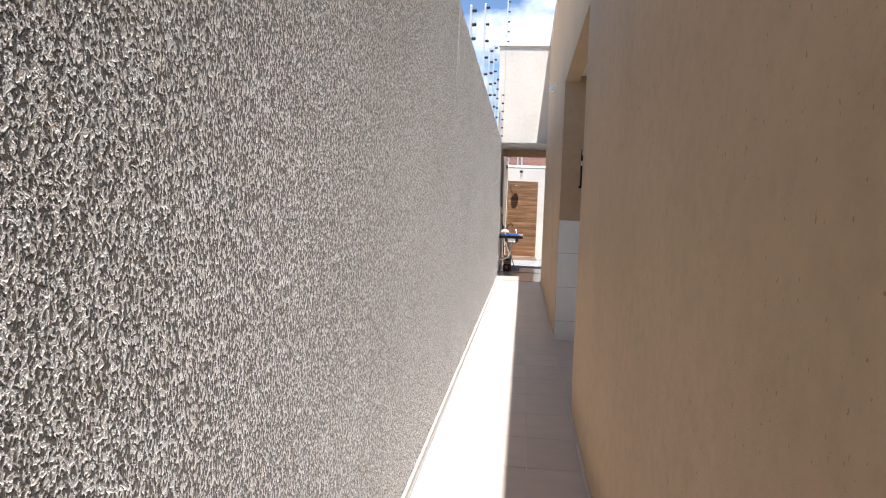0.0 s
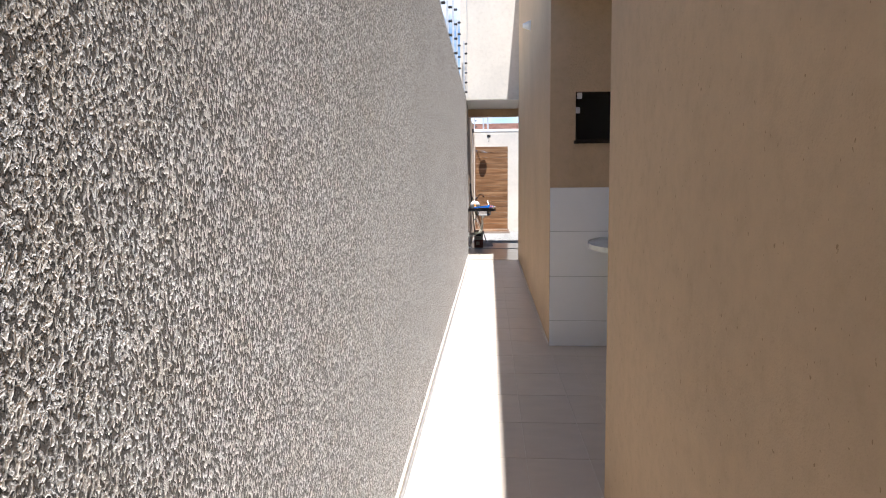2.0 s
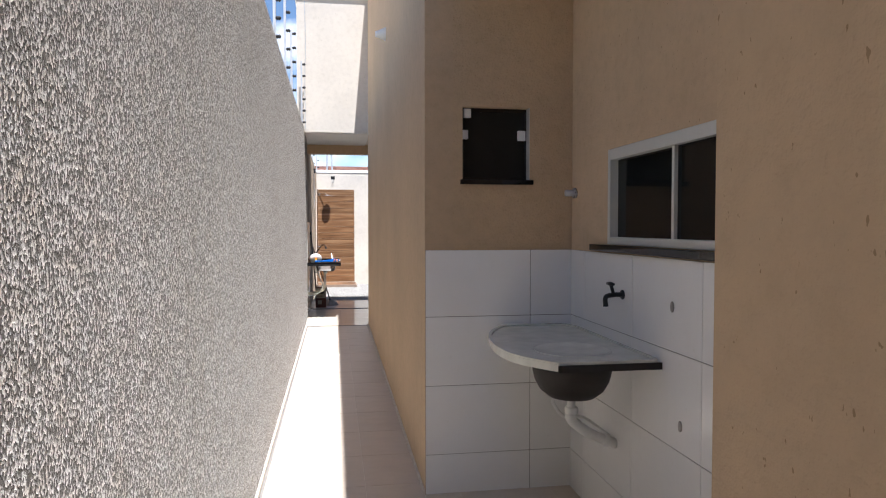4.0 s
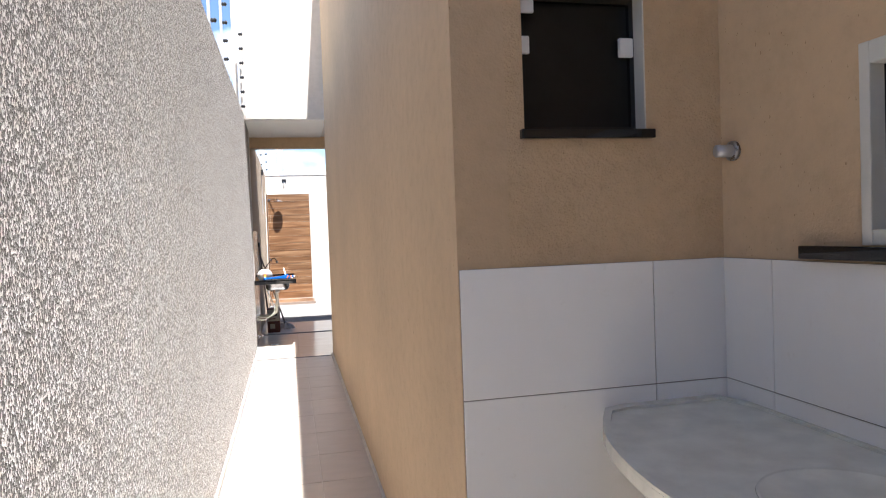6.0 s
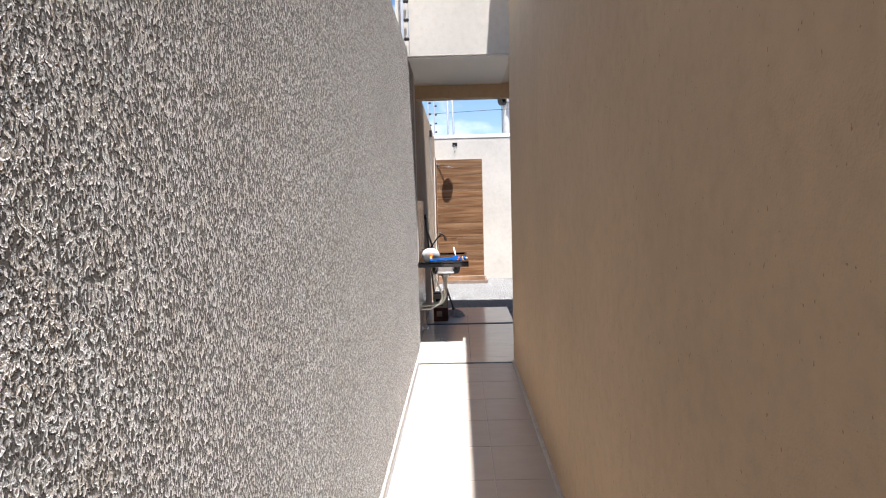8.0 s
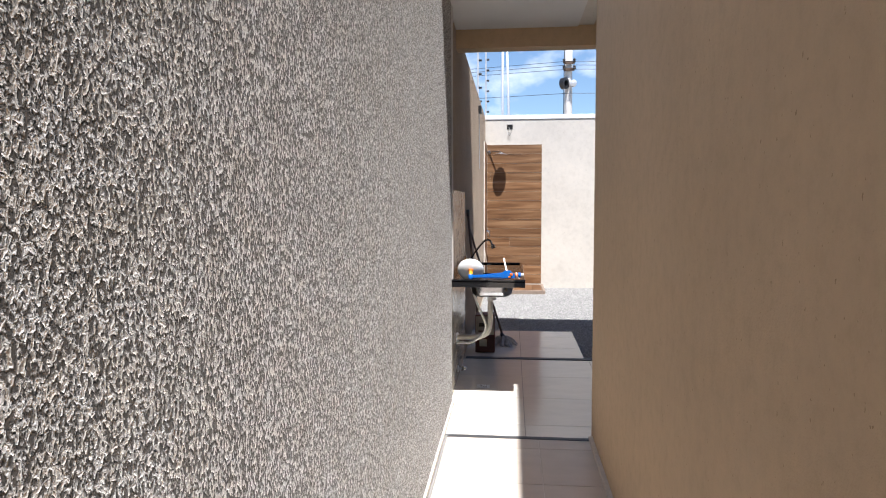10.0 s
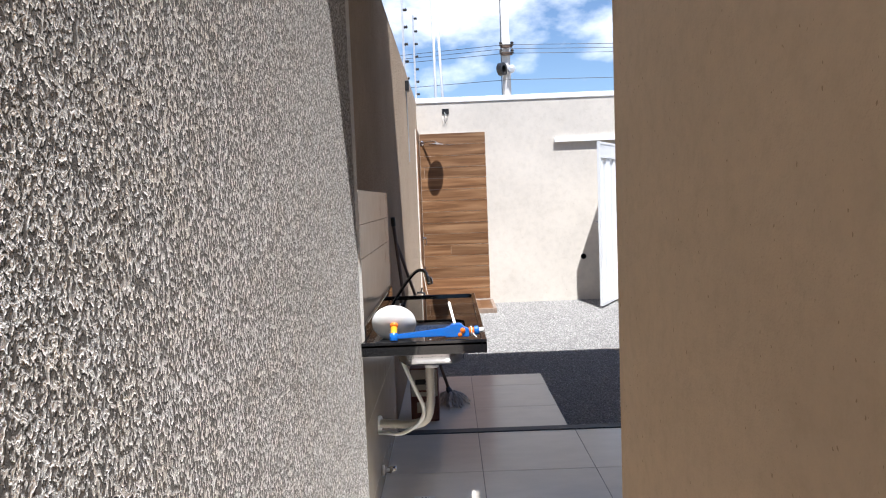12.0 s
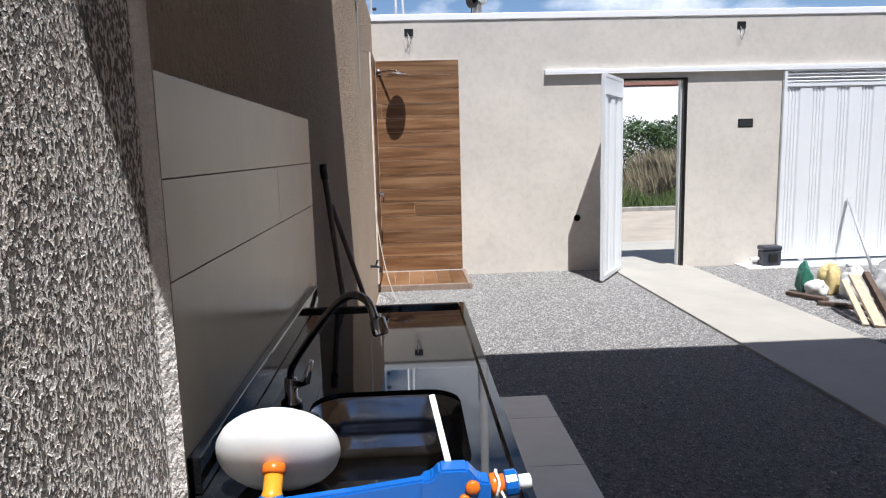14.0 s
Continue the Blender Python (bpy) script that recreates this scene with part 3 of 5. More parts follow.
# ---- passage fittings ----
def sconce():
    at = (W, -3.50, 3.235)
    lamp = thing("wall_lamp", at, "white cone-shaped wall lamp on the beige house wall", "lamp")
    x = W + 0.006
    part("base", bm_lathe([(0.062, 0.0), (0.062, 0.008), (0.056, 0.010)], (x, at[1], at[2]), (-1, 0, 0), 20), M["white_plastic"], lamp, smooth=True)
    part("shade", bm_lathe([(0.055, 0.0), (0.050, 0.018), (0.034, 0.055), (0.028, 0.078), (0.024, 0.084), (0.0, 0.086)], (x - 0.0105, at[1], at[2]), (-1, 0, -0.06), 24), M["white_plastic"], lamp, smooth=True)


def fence_post(at, height, knobs, lean=0.0):
    post = thing("fence_post", at, "pale metal electric fence post with black insulators", "fence post", group="electric fence posts")
    x, y, z = at
    part("shaft", bm_box(x - 0.012, x + 0.012, y - 0.012, y + 0.012, z - 0.02, z + height, 0.002), M["galv"], post)
    for k in range(knobs):
        h = z + height - 0.05 - k * (height - 0.12) / max(1, knobs - 1)
        part("insulator", bm_lathe([(0.008, 0), (0.02, 0.012), (0.012, 0.022), (0.021, 0.034), (0.008, 0.046)], (x + 0.012, y - 0.004, h), (1, -0.25, 0), 10), M["black_plastic"], post, smooth=True)
    return post


sconce()
for y, h, n in ((-7.1, 0.52, 4), (-5.1, 1.15, 6), (-3.9, 0.9, 6), (-2.65, 1.25, 7), (-1.6, 0.95, 6), (5.9, 1.1, 6)):
    fence_post((-0.08, y, TOP), h, n)
fence_post((-0.028, -0.22, TOP), 0.92, 6)
fence_post((0.02, 0.02, ROOF + 0.035), 1.1, 6)
fence_post((-0.02, FAR + 0.07, 2.87), 1.15, 7)
wire = thing("fence_cable", (0.0, BR, TOP), "thin grey cable hanging down the cream bridging wall", "cable")
part("cable", bm_tube(curve([(0.01, BR - 0.008, ROOF), (0.022, BR - 0.01, 4.1), (0.012, BR - 0.008, 3.5), (0.018, BR - 0.012, TOP)], 8), 0.005, 6), M["galv"], wire)
joint = thing("wall_conduit", (0.0, -8.92, 2.2), "thin upright cable joint let into the plaster wall", "cable")
part("cable", bm_tube([(0.001, -8.92, 2.15), (0.001, -8.90, TOP)], 0.006, 6), M["grout"], joint)


# ---- porch: counter, sink, tap, float valve ----
CX0, CX1, CY0, CY1, CZ = -0.02, 0.51, 0.612, 1.95, 0.892


def rounded(x0, x1, y0, y1, r, n=64):
    pts = []
    for cx, cy, a0 in ((x1 - r, y1 - r, 0), (x0 + r, y1 - r, 90), (x0 + r, y0 + r, 180), (x1 - r, y0 + r, 270)):
        pts += [(cx + r * math.cos(radians(a0 + k * 15)), cy + r * math.sin(radians(a0 + k * 15))) for k in range(7)]
    return resample(pts, ((x0 + x1) / 2, (y0 + y1) / 2), n)


def granite_counter():
    top = thing("sink_counter", (0.0, (CY0 + CY1) / 2, CZ), "polished black granite sink counter fixed to the tiled wall", "counter")
    n = 64
    hx0, hx1, hy0, hy1 = 0.12, 0.43, 0.762, 1.162
    hole = rounded(hx0, hx1, hy0, hy1, 0.07, n)
    outer = resample([(CX0, CY0), (CX1, CY0), (CX1, CY1), (CX0, CY1)], ((hx0 + hx1) / 2, (hy0 + hy1) / 2), n)
    # pull the nearest ring points onto the true corners
    for cx, cy in ((CX0, CY0), (CX1, CY0), (CX1, CY1), (CX0, CY1)):
        k = min(range(n), key=lambda i: (outer[i].x - cx) ** 2 + (outer[i].y - cy) ** 2)
        outer[k] = Vector((cx, cy))
    part("slab", bm_holed_slab(outer, hole, CZ - 0.02, CZ - 0.012), M["granite"], top)
    part("front_apron", bm_box(CX1 - 0.02, CX1, CY0, CY1, CZ - 0.056, CZ, 0.0015), M["granite"], top)
    part("end_apron", bm_box(0.0, CX1 - 0.0202, CY0, CY0 + 0.02, CZ - 0.056, CZ, 0.0015), M["granite"], top)
    part("end_apron", bm_box(CX0, CX1 - 0.021, CY1 - 0.02, CY1, CZ - 0.056, CZ, 0.003), M["granite"], top)
    part("backsplash", bm_box(-0.014, 0.006, CY0 + 0.125, 2.06, CZ - 0.011, CZ + 0.05, 0.003), M["granite"], top)
    bowl = thing("sink_bowl", ((hx0 + hx1) / 2, (hy0 + hy1) / 2, 0.74), "dark brushed steel sink bowl set under the granite", "sink")
    rings = []
    for inset, r, z in ((-0.012, 0.08, CZ - 0.021), (0.0, 0.07, CZ - 0.024), (0.006, 0.07, 0.80), (0.014, 0.068, 0.765), (0.035, 0.06, 0.748), (0.06, 0.05, 0.742), (0.12, 0.02, 0.738)):
        rings.append([(p.x, p.y, z) for p in rounded(hx0 + inset, hx1 - inset, hy0 + inset, hy1 - inset, max(0.01, r - max(0, inset) * 0.5), n)])
    part("basin", bm_bowl(rings, 0.0015), M["dark_steel"], bowl, smooth=True)
    part("strainer", bm_lathe([(0.0, 0), (0.035, 0.0), (0.04, 0.004), (0.02, 0.006), (0.0, 0.006)], (0.275, 0.962, 0.739)), M["steel"], bowl, smooth=True)


def gooseneck():
    b = Vector((0.08, 1.10, CZ - 0.012))
    tap = thing("sink_tap", b, "smoked chrome gooseneck tap behind the sink bowl", "tap")
    part("base", bm_lathe([(0.022, 0.0), (0.022, 0.01), (0.014, 0.018), (0.013, 0.06)], b, (0, 0, 1)), M["dark_chrome"], tap, smooth=True)
    line = curve([b + Vector((0, 0, 0.05)), b + Vector((0.004, -0.006, 0.08)), (0.11, 1.055, 1.004), (0.155, 0.992, 1.07), (0.20, 0.935, 1.127), (0.233, 0.90, 1.152), (0.261, 0.87, 1.147), (0.275, 0.85, 1.119)], 7)
    part("spout", bm_tube(line, 0.0072, 12), M["dark_chrome"], tap, smooth=True)
    part("nozzle", bm_lathe([(0.012, 0.0), (0.014, 0.004), (0.014, 0.026), (0.011, 0.03)], line[-1] + Vector((0.002, -0.002, 0.004)), (0.25, -0.2, -1), 14), M["dark_chrome"], tap, smooth=True)
    part("lever", bm_tube([b + Vector((0.008, -0.004, 0.045)), b + Vector((0.034, -0.012, 0.055)), b + Vector((0.046, -0.016, 0.1))], [0.009, 0.009, 0.007], 8), M["chrome"], tap, "bright chrome lever", smooth=True)


def float_valve():
    z = CZ - 0.0215
    v = thing("float_valve", (0.130, 0.725, z), "blue tank float valve with a white float on black granite", "float valve")
    prof = []
    for k in range(13):
        a = math.pi * k / 12
        prof.append((max(0.0, 0.094 * math.sin(a) ** 0.92), -0.046 * math.cos(a)))
    part("float", bm_lathe(prof, (0.126, 0.738, z + 0.077), (0.0, 0.82, 0.57), 32), M["white_plastic"], v, "white plastic flattened float", smooth=True)
    a, e = Vector((0.131, 0.642, z + 0.038)), Vector((0.372, 0.654, z + 0.050))
    part("neck", bm_lathe([(0.014, -0.006), (0.0155, 0.006), (0.0135, 0.01), (0.0135, 0.042)], a + Vector((0, 0.006, 0.008)), (0, 0.75, 0.8), 16), M["amber_plastic"], v, "amber neck", smooth=True)
    part("neck_ring", bm_lathe([(0.0145, 0.0), (0.017, 0.003), (0.017, 0.012), (0.0145, 0.015)], a + Vector((0, 0.028, 0.034)), (0, 0.75, 0.8), 16), M["orange_plastic"], v, smooth=True)
    part("socket", bm_lathe([(0.016, -0.016), (0.0175, -0.014), (0.0175, 0.014), (0.014, 0.016)], a, (0, 0.2, 1), 16), M["blue_plastic"], v, smooth=True)
    # tapering I-section arm
    bm = bmesh.new()
    side = Vector((0, 1, 0))
    rows = []
    for f, h in ((0, 0.009), (0.5, 0.0125), (1, 0.019)):
        p = a + (e - a) * f
        rows.append([bm.verts.new(p + side * sy * 0.009 + Vector((0, 0, sz * h))) for sy, sz in ((-1, -1), (1, -1), (1, 1), (-1, 1))])
    for p, q in zip(rows, rows[1:]):
        for k in range(4):
            bm.faces.new((p[k], p[(k + 1) % 4], q[(k + 1) % 4], q[k]))
    bm.faces.new(rows[0][::-1])
    bm.faces.new(rows[-1])
    bmesh.ops.bevel(bm, geom=bm.edges[:], offset=0.003, segments=2, affect="EDGES")
    part("arm", bm, M["blue_plastic"], v, "glossy blue tapering arm")
    hx = e.x
    body = bmesh.new()
    prof2 = [(-0.03, -0.022), (0.068, -0.022), (0.068, 0.010), (0.052, 0.013), (0.036, 0.032), (-0.004, 0.032), (-0.014, 0.020), (-0.03, 0.016)]
    lo = [body.verts.new((hx + px, e.y - 0.017, e.z + pz)) for px, pz in prof2]
    hi = [body.verts.new((hx + px, e.y + 0.017, e.z + pz)) for px, pz in prof2]
    body.faces.new(lo)
    body.faces.new(hi[::-1])
    for k in range(8):
        body.faces.new((lo[k], hi[k], hi[(k + 1) % 8], lo[(k + 1) % 8]))
    bmesh.ops.recalc_face_normals(body, faces=body.faces)
    bmesh.ops.bevel(body, geom=body.edges[:], offset=0.003, segments=2, affect="EDGES")
    part("body", body, M["blue_plastic"], v, "blue moulded valve body")
    for px, pz, r in ((0.042, 0.006, 0.0105), (0.030, -0.012, 0.0085)):
        part("button", bm_lathe([(r, 0.0), (r, 0.004), (r * 0.8, 0.0065), (0.0, 0.0065)], (hx + px, e.y - 0.017, e.z + pz), (0, -1, 0), 16), M["orange_plastic"], v, smooth=True)
    ax = Vector((1, 0.05, 0.08))
    part("collar", bm_lathe([(0.014, 0.0), (0.016, 0.003), (0.016, 0.012), (0.013, 0.014), (0.013, 0.024)], (hx + 0.068, e.y, e.z - 0.001), ax, 16), M["orange_plastic"], v, smooth=True)
    part("nut", bm_lathe([(0.012, 0.0), (0.0185, 0.003), (0.0185, 0.018), (0.014, 0.021)], (hx + 0.088, e.y, e.z), ax, 12), M["blue_plastic"], v)
    part("nozzle", bm_lathe([(0.0105, 0.0), (0.0105, 0.018), (0.008, 0.020), (0.0, 0.020)], (hx + 0.108, e.y, e.z + 0.001), ax, 14), M["white_plastic"], v, "white threaded nozzle", smooth=True)
    ring = [(hx + 0.078 + 0.002 * math.sin(3 * t), e.y + 0.019 * math.cos(t), e.z + 0.019 * math.sin(t)) for t in (2 * math.pi * k / 16 for k in range(17))]
    part("tie", bm_tube([*ring, (hx + 0.088, e.y - 0.03, e.z - 0.012), (hx + 0.098, e.y - 0.036, e.z - 0.02)], 0.002, 6), M["white_plastic"], v, "white string tie")
    rod = bmesh.new()
    r0, r1 = Vector((hx + 0.010, e.y + 0.014, e.z + 0.028)), Vector((hx - 0.010, e.y + 0.075, e.z + 0.108))
    bm_tube([r0, r1], 0.006, 4, into=rod)
    part("rod", rod, M["alu"], v, "flat pale metal rod")


def waste_hose():
    w = thing("waste_hose", (0.0, 1.19, 0.33), "cream corrugated waste hose from sink to wall", "hose")
    line = curve([(0.262, 0.955, 0.738), (0.26, 0.955, 0.66), (0.258, 0.96, 0.54), (0.235, 0.985, 0.45), (0.17, 1.04, 0.405), (0.07, 1.13, 0.38), (-0.02, 1.19, 0.365)], 16)
    rad = [0.0225 if k % 2 else 0.0175 for k in range(len(line))]
    part("tube", bm_tube(line, rad, 14), M["cream_plastic"], w, smooth=True)
    part("coupling", bm_lathe([(0.032, 0.0), (0.032, 0.03), (0.026, 0.036)], (0.27, 0.955, 0.70), (0, 0, 1), 16), M["white_plastic"], w, smooth=True)
    part("wall_ring", bm_lathe([(0.04, 0.0), (0.04, 0.006), (0.03, 0.012)], (-0.012, 1.185, 0.365), (1, -0.3, 0), 16), M["white_plastic"], w, smooth=True)
    s = thing("supply_hose", (0.0, 1.17, 0.29), "thin white supply hose hanging below the counter", "hose")
    line = curve([(0.12, 0.90, 0.88), (0.125, 0.905, 0.80), (0.17, 0.92, 0.66), (0.225, 0.93, 0.52), (0.20, 0.97, 0.435), (0.11, 1.06, 0.355), (0.02, 1.14, 0.335), (-0.014, 1.17, 0.325)], 8)
    part("tube", bm_tube(line, 0.009, 10), M["white_plastic"], s, smooth=True)
    stub2 = thing("chrome_valve", (-0.014, 1.25, 0.10), "short chrome stop valve low on the tiled wall", "valve")
    part("flange", bm_lathe([(0.026, 0.0), (0.026, 0.008), (0.016, 0.012)], (-0.012, 1.25, 0.10), (1, 0, 0), 16), M["white_plastic"], stub2, smooth=True)
    part("body", bm_lathe([(0.015, 0.0), (0.015, 0.03), (0.02, 0.032), (0.02, 0.06), (0.014, 0.064), (0.0, 0.064)], (-0.005, 1.25, 0.10), (1, 0, 0), 18), M["chrome"], stub2, smooth=True)


def floor_drain(x, y):
    d = thing("floor_drain", (x, y, 0.0), "square pale floor drain with a round perforated grate", "drain")
    part("plate", bm_box(x - 0.05, x + 0.05, y - 0.05, y + 0.05, -0.006, 0.003, 0.002), M["alu"], d)
    part("grate", bm_lathe([(0.04, 0.003), (0.038, 0.0055), (0.0, 0.0055)], (x, y, 0.0), (0, 0, 1), 24), M["white_plastic"], d, smooth=True)
    for ring_r, count in ((0.014, 5), (0.028, 10)):
        for k in range(count):
            a = 2 * math.pi * k / count
            # thin black discs on the grate, painted for the shaded openings
            part("hole", bm_lathe([(0.0042, 0.0), (0.0042, 0.0008), (0.0, 0.0008)], (x + ring_r * math.cos(a), y + ring_r * math.sin(a), 0.0055), (0, 0, 1), 8), M["black_plastic"], d)


granite_counter()
gooseneck()
float_valve()
waste_hose()
floor_drain(0.2, 1.10)
floor_drain(1.557, -6.758)


# ---- porch: mop, broom handle, carton ----
def floor_mop():
    m = thing("floor_mop", (0.35, 2.655, 0.0), "grey string mop leaning on the boundary wall", "mop")
    part("handle", bm_tube([(0.33, 2.655, 0.09), (-0.014, 2.76, 1.17)], 0.011, 10), M["handle_wood"], m, smooth=True)
    part("socket", bm_lathe([(0.03, 0.0), (0.026, 0.03), (0.014, 0.07)], (0.338, 2.655, 0.055), (-0.3, 0, 1), 12), M["grey_plastic"], m, smooth=True)
    rnd = random.Random(5)
    bm = bmesh.new()
    for k in range(46):
        a = 2 * math.pi * k / 46 + rnd.uniform(-0.1, 0.1)
        r = rnd.uniform(0.06, 0.15)
        ox, oy = math.cos(a), math.sin(a)
        s = Vector((0.338, 2.655, 0.075))
        pts = curve([s, s + Vector((ox * r * 0.4, oy * r * 0.4, rnd.uniform(-0.01, 0.015))), s + Vector((ox * r * 0.8, oy * r * 0.8, -0.055 + rnd.uniform(0, 0.02))), s + Vector((ox * r + rnd.uniform(-0.03, 0.03), oy * r + rnd.uniform(-0.03, 0.03), -0.07))], 4)
        bm_tube(pts, rnd.uniform(0.005, 0.009), 5, into=bm)
    part("mop_head", bm, M["mop"], m, "matted grey cotton strings", smooth=True)


def broom_stick():
    s = thing("broom_stick", (0.10, 2.70, 0.0), "dark brown broom stick leaning on the boundary wall", "stick")
    part("stick", bm_tube([(0.10, 2.72, 0.0), (-0.012, 2.53, 1.34)], 0.012, 10), M["handle_wood"], s, smooth=True)
    part("grip", bm_tube([(-0.0083, 2.536, 1.295), (-0.0132, 2.5275, 1.355)], [0.016, 0.017], 10), M["black_plastic"], s, "black plastic hanging grip", smooth=True)


def carton():
    x0, x1, y0, y1, h = 0.075, 0.26, 2.28, 2.48, 0.36
    c = thing("carton", ((x0 + x1) / 2, (y0 + y1) / 2, 0.0), "printed dark red and pale carton on the grey tiles", "box")
    part("body", bm_box(x0, x1, y0, y1, 0.0, h, 0.006), M["card"], c)
    part("label_panel", bm_box(x0 + 0.006, x1 - 0.006, y0 - 0.002, y0 + 0.002, 0.17, h - 0.012), M["card_pale"], c, "pale printed panel")
    text_bar(x0 + 0.035, x1 - 0.04, y0 - 0.002, 0.25, 0.285, M["ink"], c)
    text_bar(x0 + 0.03, x1 - 0.06, y0 - 0.002, 0.20, 0.212, M["card"], c)
    text_bar(x0 + 0.04, x0 + 0.11, y0 - 0.0005, 0.06, 0.13, M["card_pale"], c)


floor_mop()
broom_stick()
carton()


# ---- front yard ----
def shower_cladding():
    c = tagged(new("wall_cladding"), "brown wood-look tile cladding in the outdoor shower corner", "cladding", kind="structure")
    c.location = (0.0, FAR, 0.0)
    part("bed", bm_box(-0.006, 0.910, FAR - 0.006, FAR - 0.0005, 0.04, 2.385), M["grout_light"], c)
    part("bed", bm_box(-0.0245, -0.008, 6.62, FAR - 0.0065, 0.04, 2.385), M["grout_light"], c)
    rows = 15
    step = (2.385 - 0.06) / rows
    for k in range(rows):
        z0 = 0.06 + k * step
        cut = ((k * 0.37) % 1.0) * 0.8
        spans = cuts(0.004, 0.912, [cut] if k in (4, 11) else [])
        for a, b in spans:
            part("plank", bm_box(a + 0.001, b - 0.001, FAR - 0.010, FAR - 0.005, z0 + 0.0025, z0 + step - 0.0025, 0.001), M["wood_tile"], c)
        part("plank", bm_box(-0.01, 0.003, 6.62, FAR - 0.017, z0 + 0.0015, z0 + step - 0.0015, 0.0012), M["wood_tile"], c)
    base = tagged(new("shower_base"), "low shower platform edged with wood-look tiles", "platform", kind="structure")
    base.location = (0.45, 6.9, 0.0)
    part("slab", bm_box(0.004, 0.90, 6.50, FAR - 0.017, -0.1, 0.035), M["concrete"], base)
    for a, b in cuts(0.004, 0.90, [0.15 * k for k in range(1, 6)]):
        part("tile", bm_box(a + 0.002, b - 0.002, 6.50, FAR - 0.02, 0.035, 0.046, 0.0015), M["wood_tile"], base)
    part("edge", bm_box(0.902, 0.945, 6.46, FAR - 0.002, -0.1, 0.05, 0.004), M["wood_edge"], base)
    part("edge", bm_box(0.004, 0.90, 6.46, 6.498, -0.1, 0.05, 0.004), M["wood_edge"], base)


def shower():
    s = thing("rain_shower", (0.035, FAR - 0.016, 2.25), "chrome rain shower head on a wall arm", "shower")
    part("arm", bm_tube(curve([(0.035, FAR - 0.016, 2.262), (0.10, 7.21, 2.265), (0.20, 7.115, 2.263), (0.24, 7.083, 2.245)], 5), 0.010, 10), M["chrome"], s, smooth=True)
    part("flange", bm_lathe([(0.03, 0), (0.03, 0.005), (0.012, 0.01)], (0.035, FAR - 0.016, 2.262), (0, -1, 0), 16), M["chrome"], s, smooth=True)
    part("disc", bm_lathe([(0.015, 0.035), (0.03, 0.02), (0.10, 0.006), (0.11, 0.0), (0.108, -0.006), (0.0, -0.006)], (0.245, 7.08, 2.215), (0.04, 0, 1), 28), M["chrome"], s, smooth=True)
    v = thing("shower_valve", (0.003, 7.08, 0.95), "chrome lever valve on the wood-look shower wall", "valve")
    part("flange", bm_lathe([(0.03, 0), (0.03, 0.006), (0.016, 0.012), (0.016, 0.05), (0.0, 0.052)], (0.003, 7.08, 0.95), (1, 0, 0), 16), M["chrome"], v, smooth=True)
    part("lever", bm_tube([(0.045, 7.08, 0.95), (0.05, 7.06, 0.86)], [0.008, 0.006], 8), M["dark_chrome"], v, smooth=True)
    cord = thing("hanging_cord", (0.02, 6.3, 0.05), "thin pale cord hanging along the shower wall", "cord")
    part("cord", bm_tube(curve([(-0.02, 6.45, 0.86), (0.03, 6.3, 0.5), (0.10, 6.1, 0.2), (0.17, 6.0, 0.0)], 6), 0.005, 6), M["card_pale"], cord)


def outlet_box(x, z):
    b = thing("junction_box", (x, FAR, z), "black junction box with loose wires on the cream wall", "junction box", group="junction boxes")
    bm = bmesh.new()
    for a in ((x - 0.048, x - 0.04, z - 0.038, z + 0.038), (x + 0.04, x + 0.048, z - 0.038, z + 0.038), (x - 0.04, x + 0.04, z + 0.03, z + 0.038), (x - 0.04, x + 0.04, z - 0.038, z - 0.03)):
        bm_box(a[0], a[1], FAR - 0.008, FAR, a[2], a[3], into=bm)
    part("rim", bm, M["black_plastic"], b)
    part("back", bm_box(x - 0.04, x + 0.04, FAR - 0.003, FAR, z - 0.03, z + 0.03), M["black_plastic"], b)
    for k, d in enumerate((-0.015, 0.012)):
        part("wire", bm_tube(curve([(x + d, FAR - 0.006, z - 0.01), (x + d + 0.015, FAR - 0.025, z - 0.06), (x + d - 0.02, FAR - 0.03, z - 0.13 - 0.03 * k), (x + d - 0.03, FAR - 0.02, z - 0.05)], 6), 0.0025, 6), M["cable" if k else "white_plastic"], b)


def pipe_hole():
    h = thing("pipe_outlet", (2.235, FAR, 0.60), "dark round pipe outlet in the cream wall", "pipe")
    part("sleeve", bm_lathe([(0.032, 0.0), (0.038, 0.004), (0.038, 0.012), (0.030, 0.012), (0.030, 0.002)], (2.235, FAR, 0.60), (0, -1, 0), 20), M["brown_stone"], h, smooth=True)
    # flat black disc: the shade within the pipe mouth put into colour
    part("dark_disc", bm_lathe([(0.030, 0.002), (0.0, 0.002)], (2.235, FAR, 0.60), (0, -1, 0), 20), M["black_plastic"], h)
    s = thing("intercom_slot", (4.165, FAR, 1.624), "black rectangular plate drawn for the dark intercom recess in the cream wall", "recess")
    # proud black plates, coloured for the dark of a recess that isn't cut
    part("rim", bm_box(4.078, 4.252, FAR - 0.006, FAR, 1.577, 1.67, 0.002), M["black_plastic"], s)
    part("face", bm_box(4.09, 4.24, FAR - 0.008, FAR - 0.006, 1.588, 1.66), M["ink"], s)


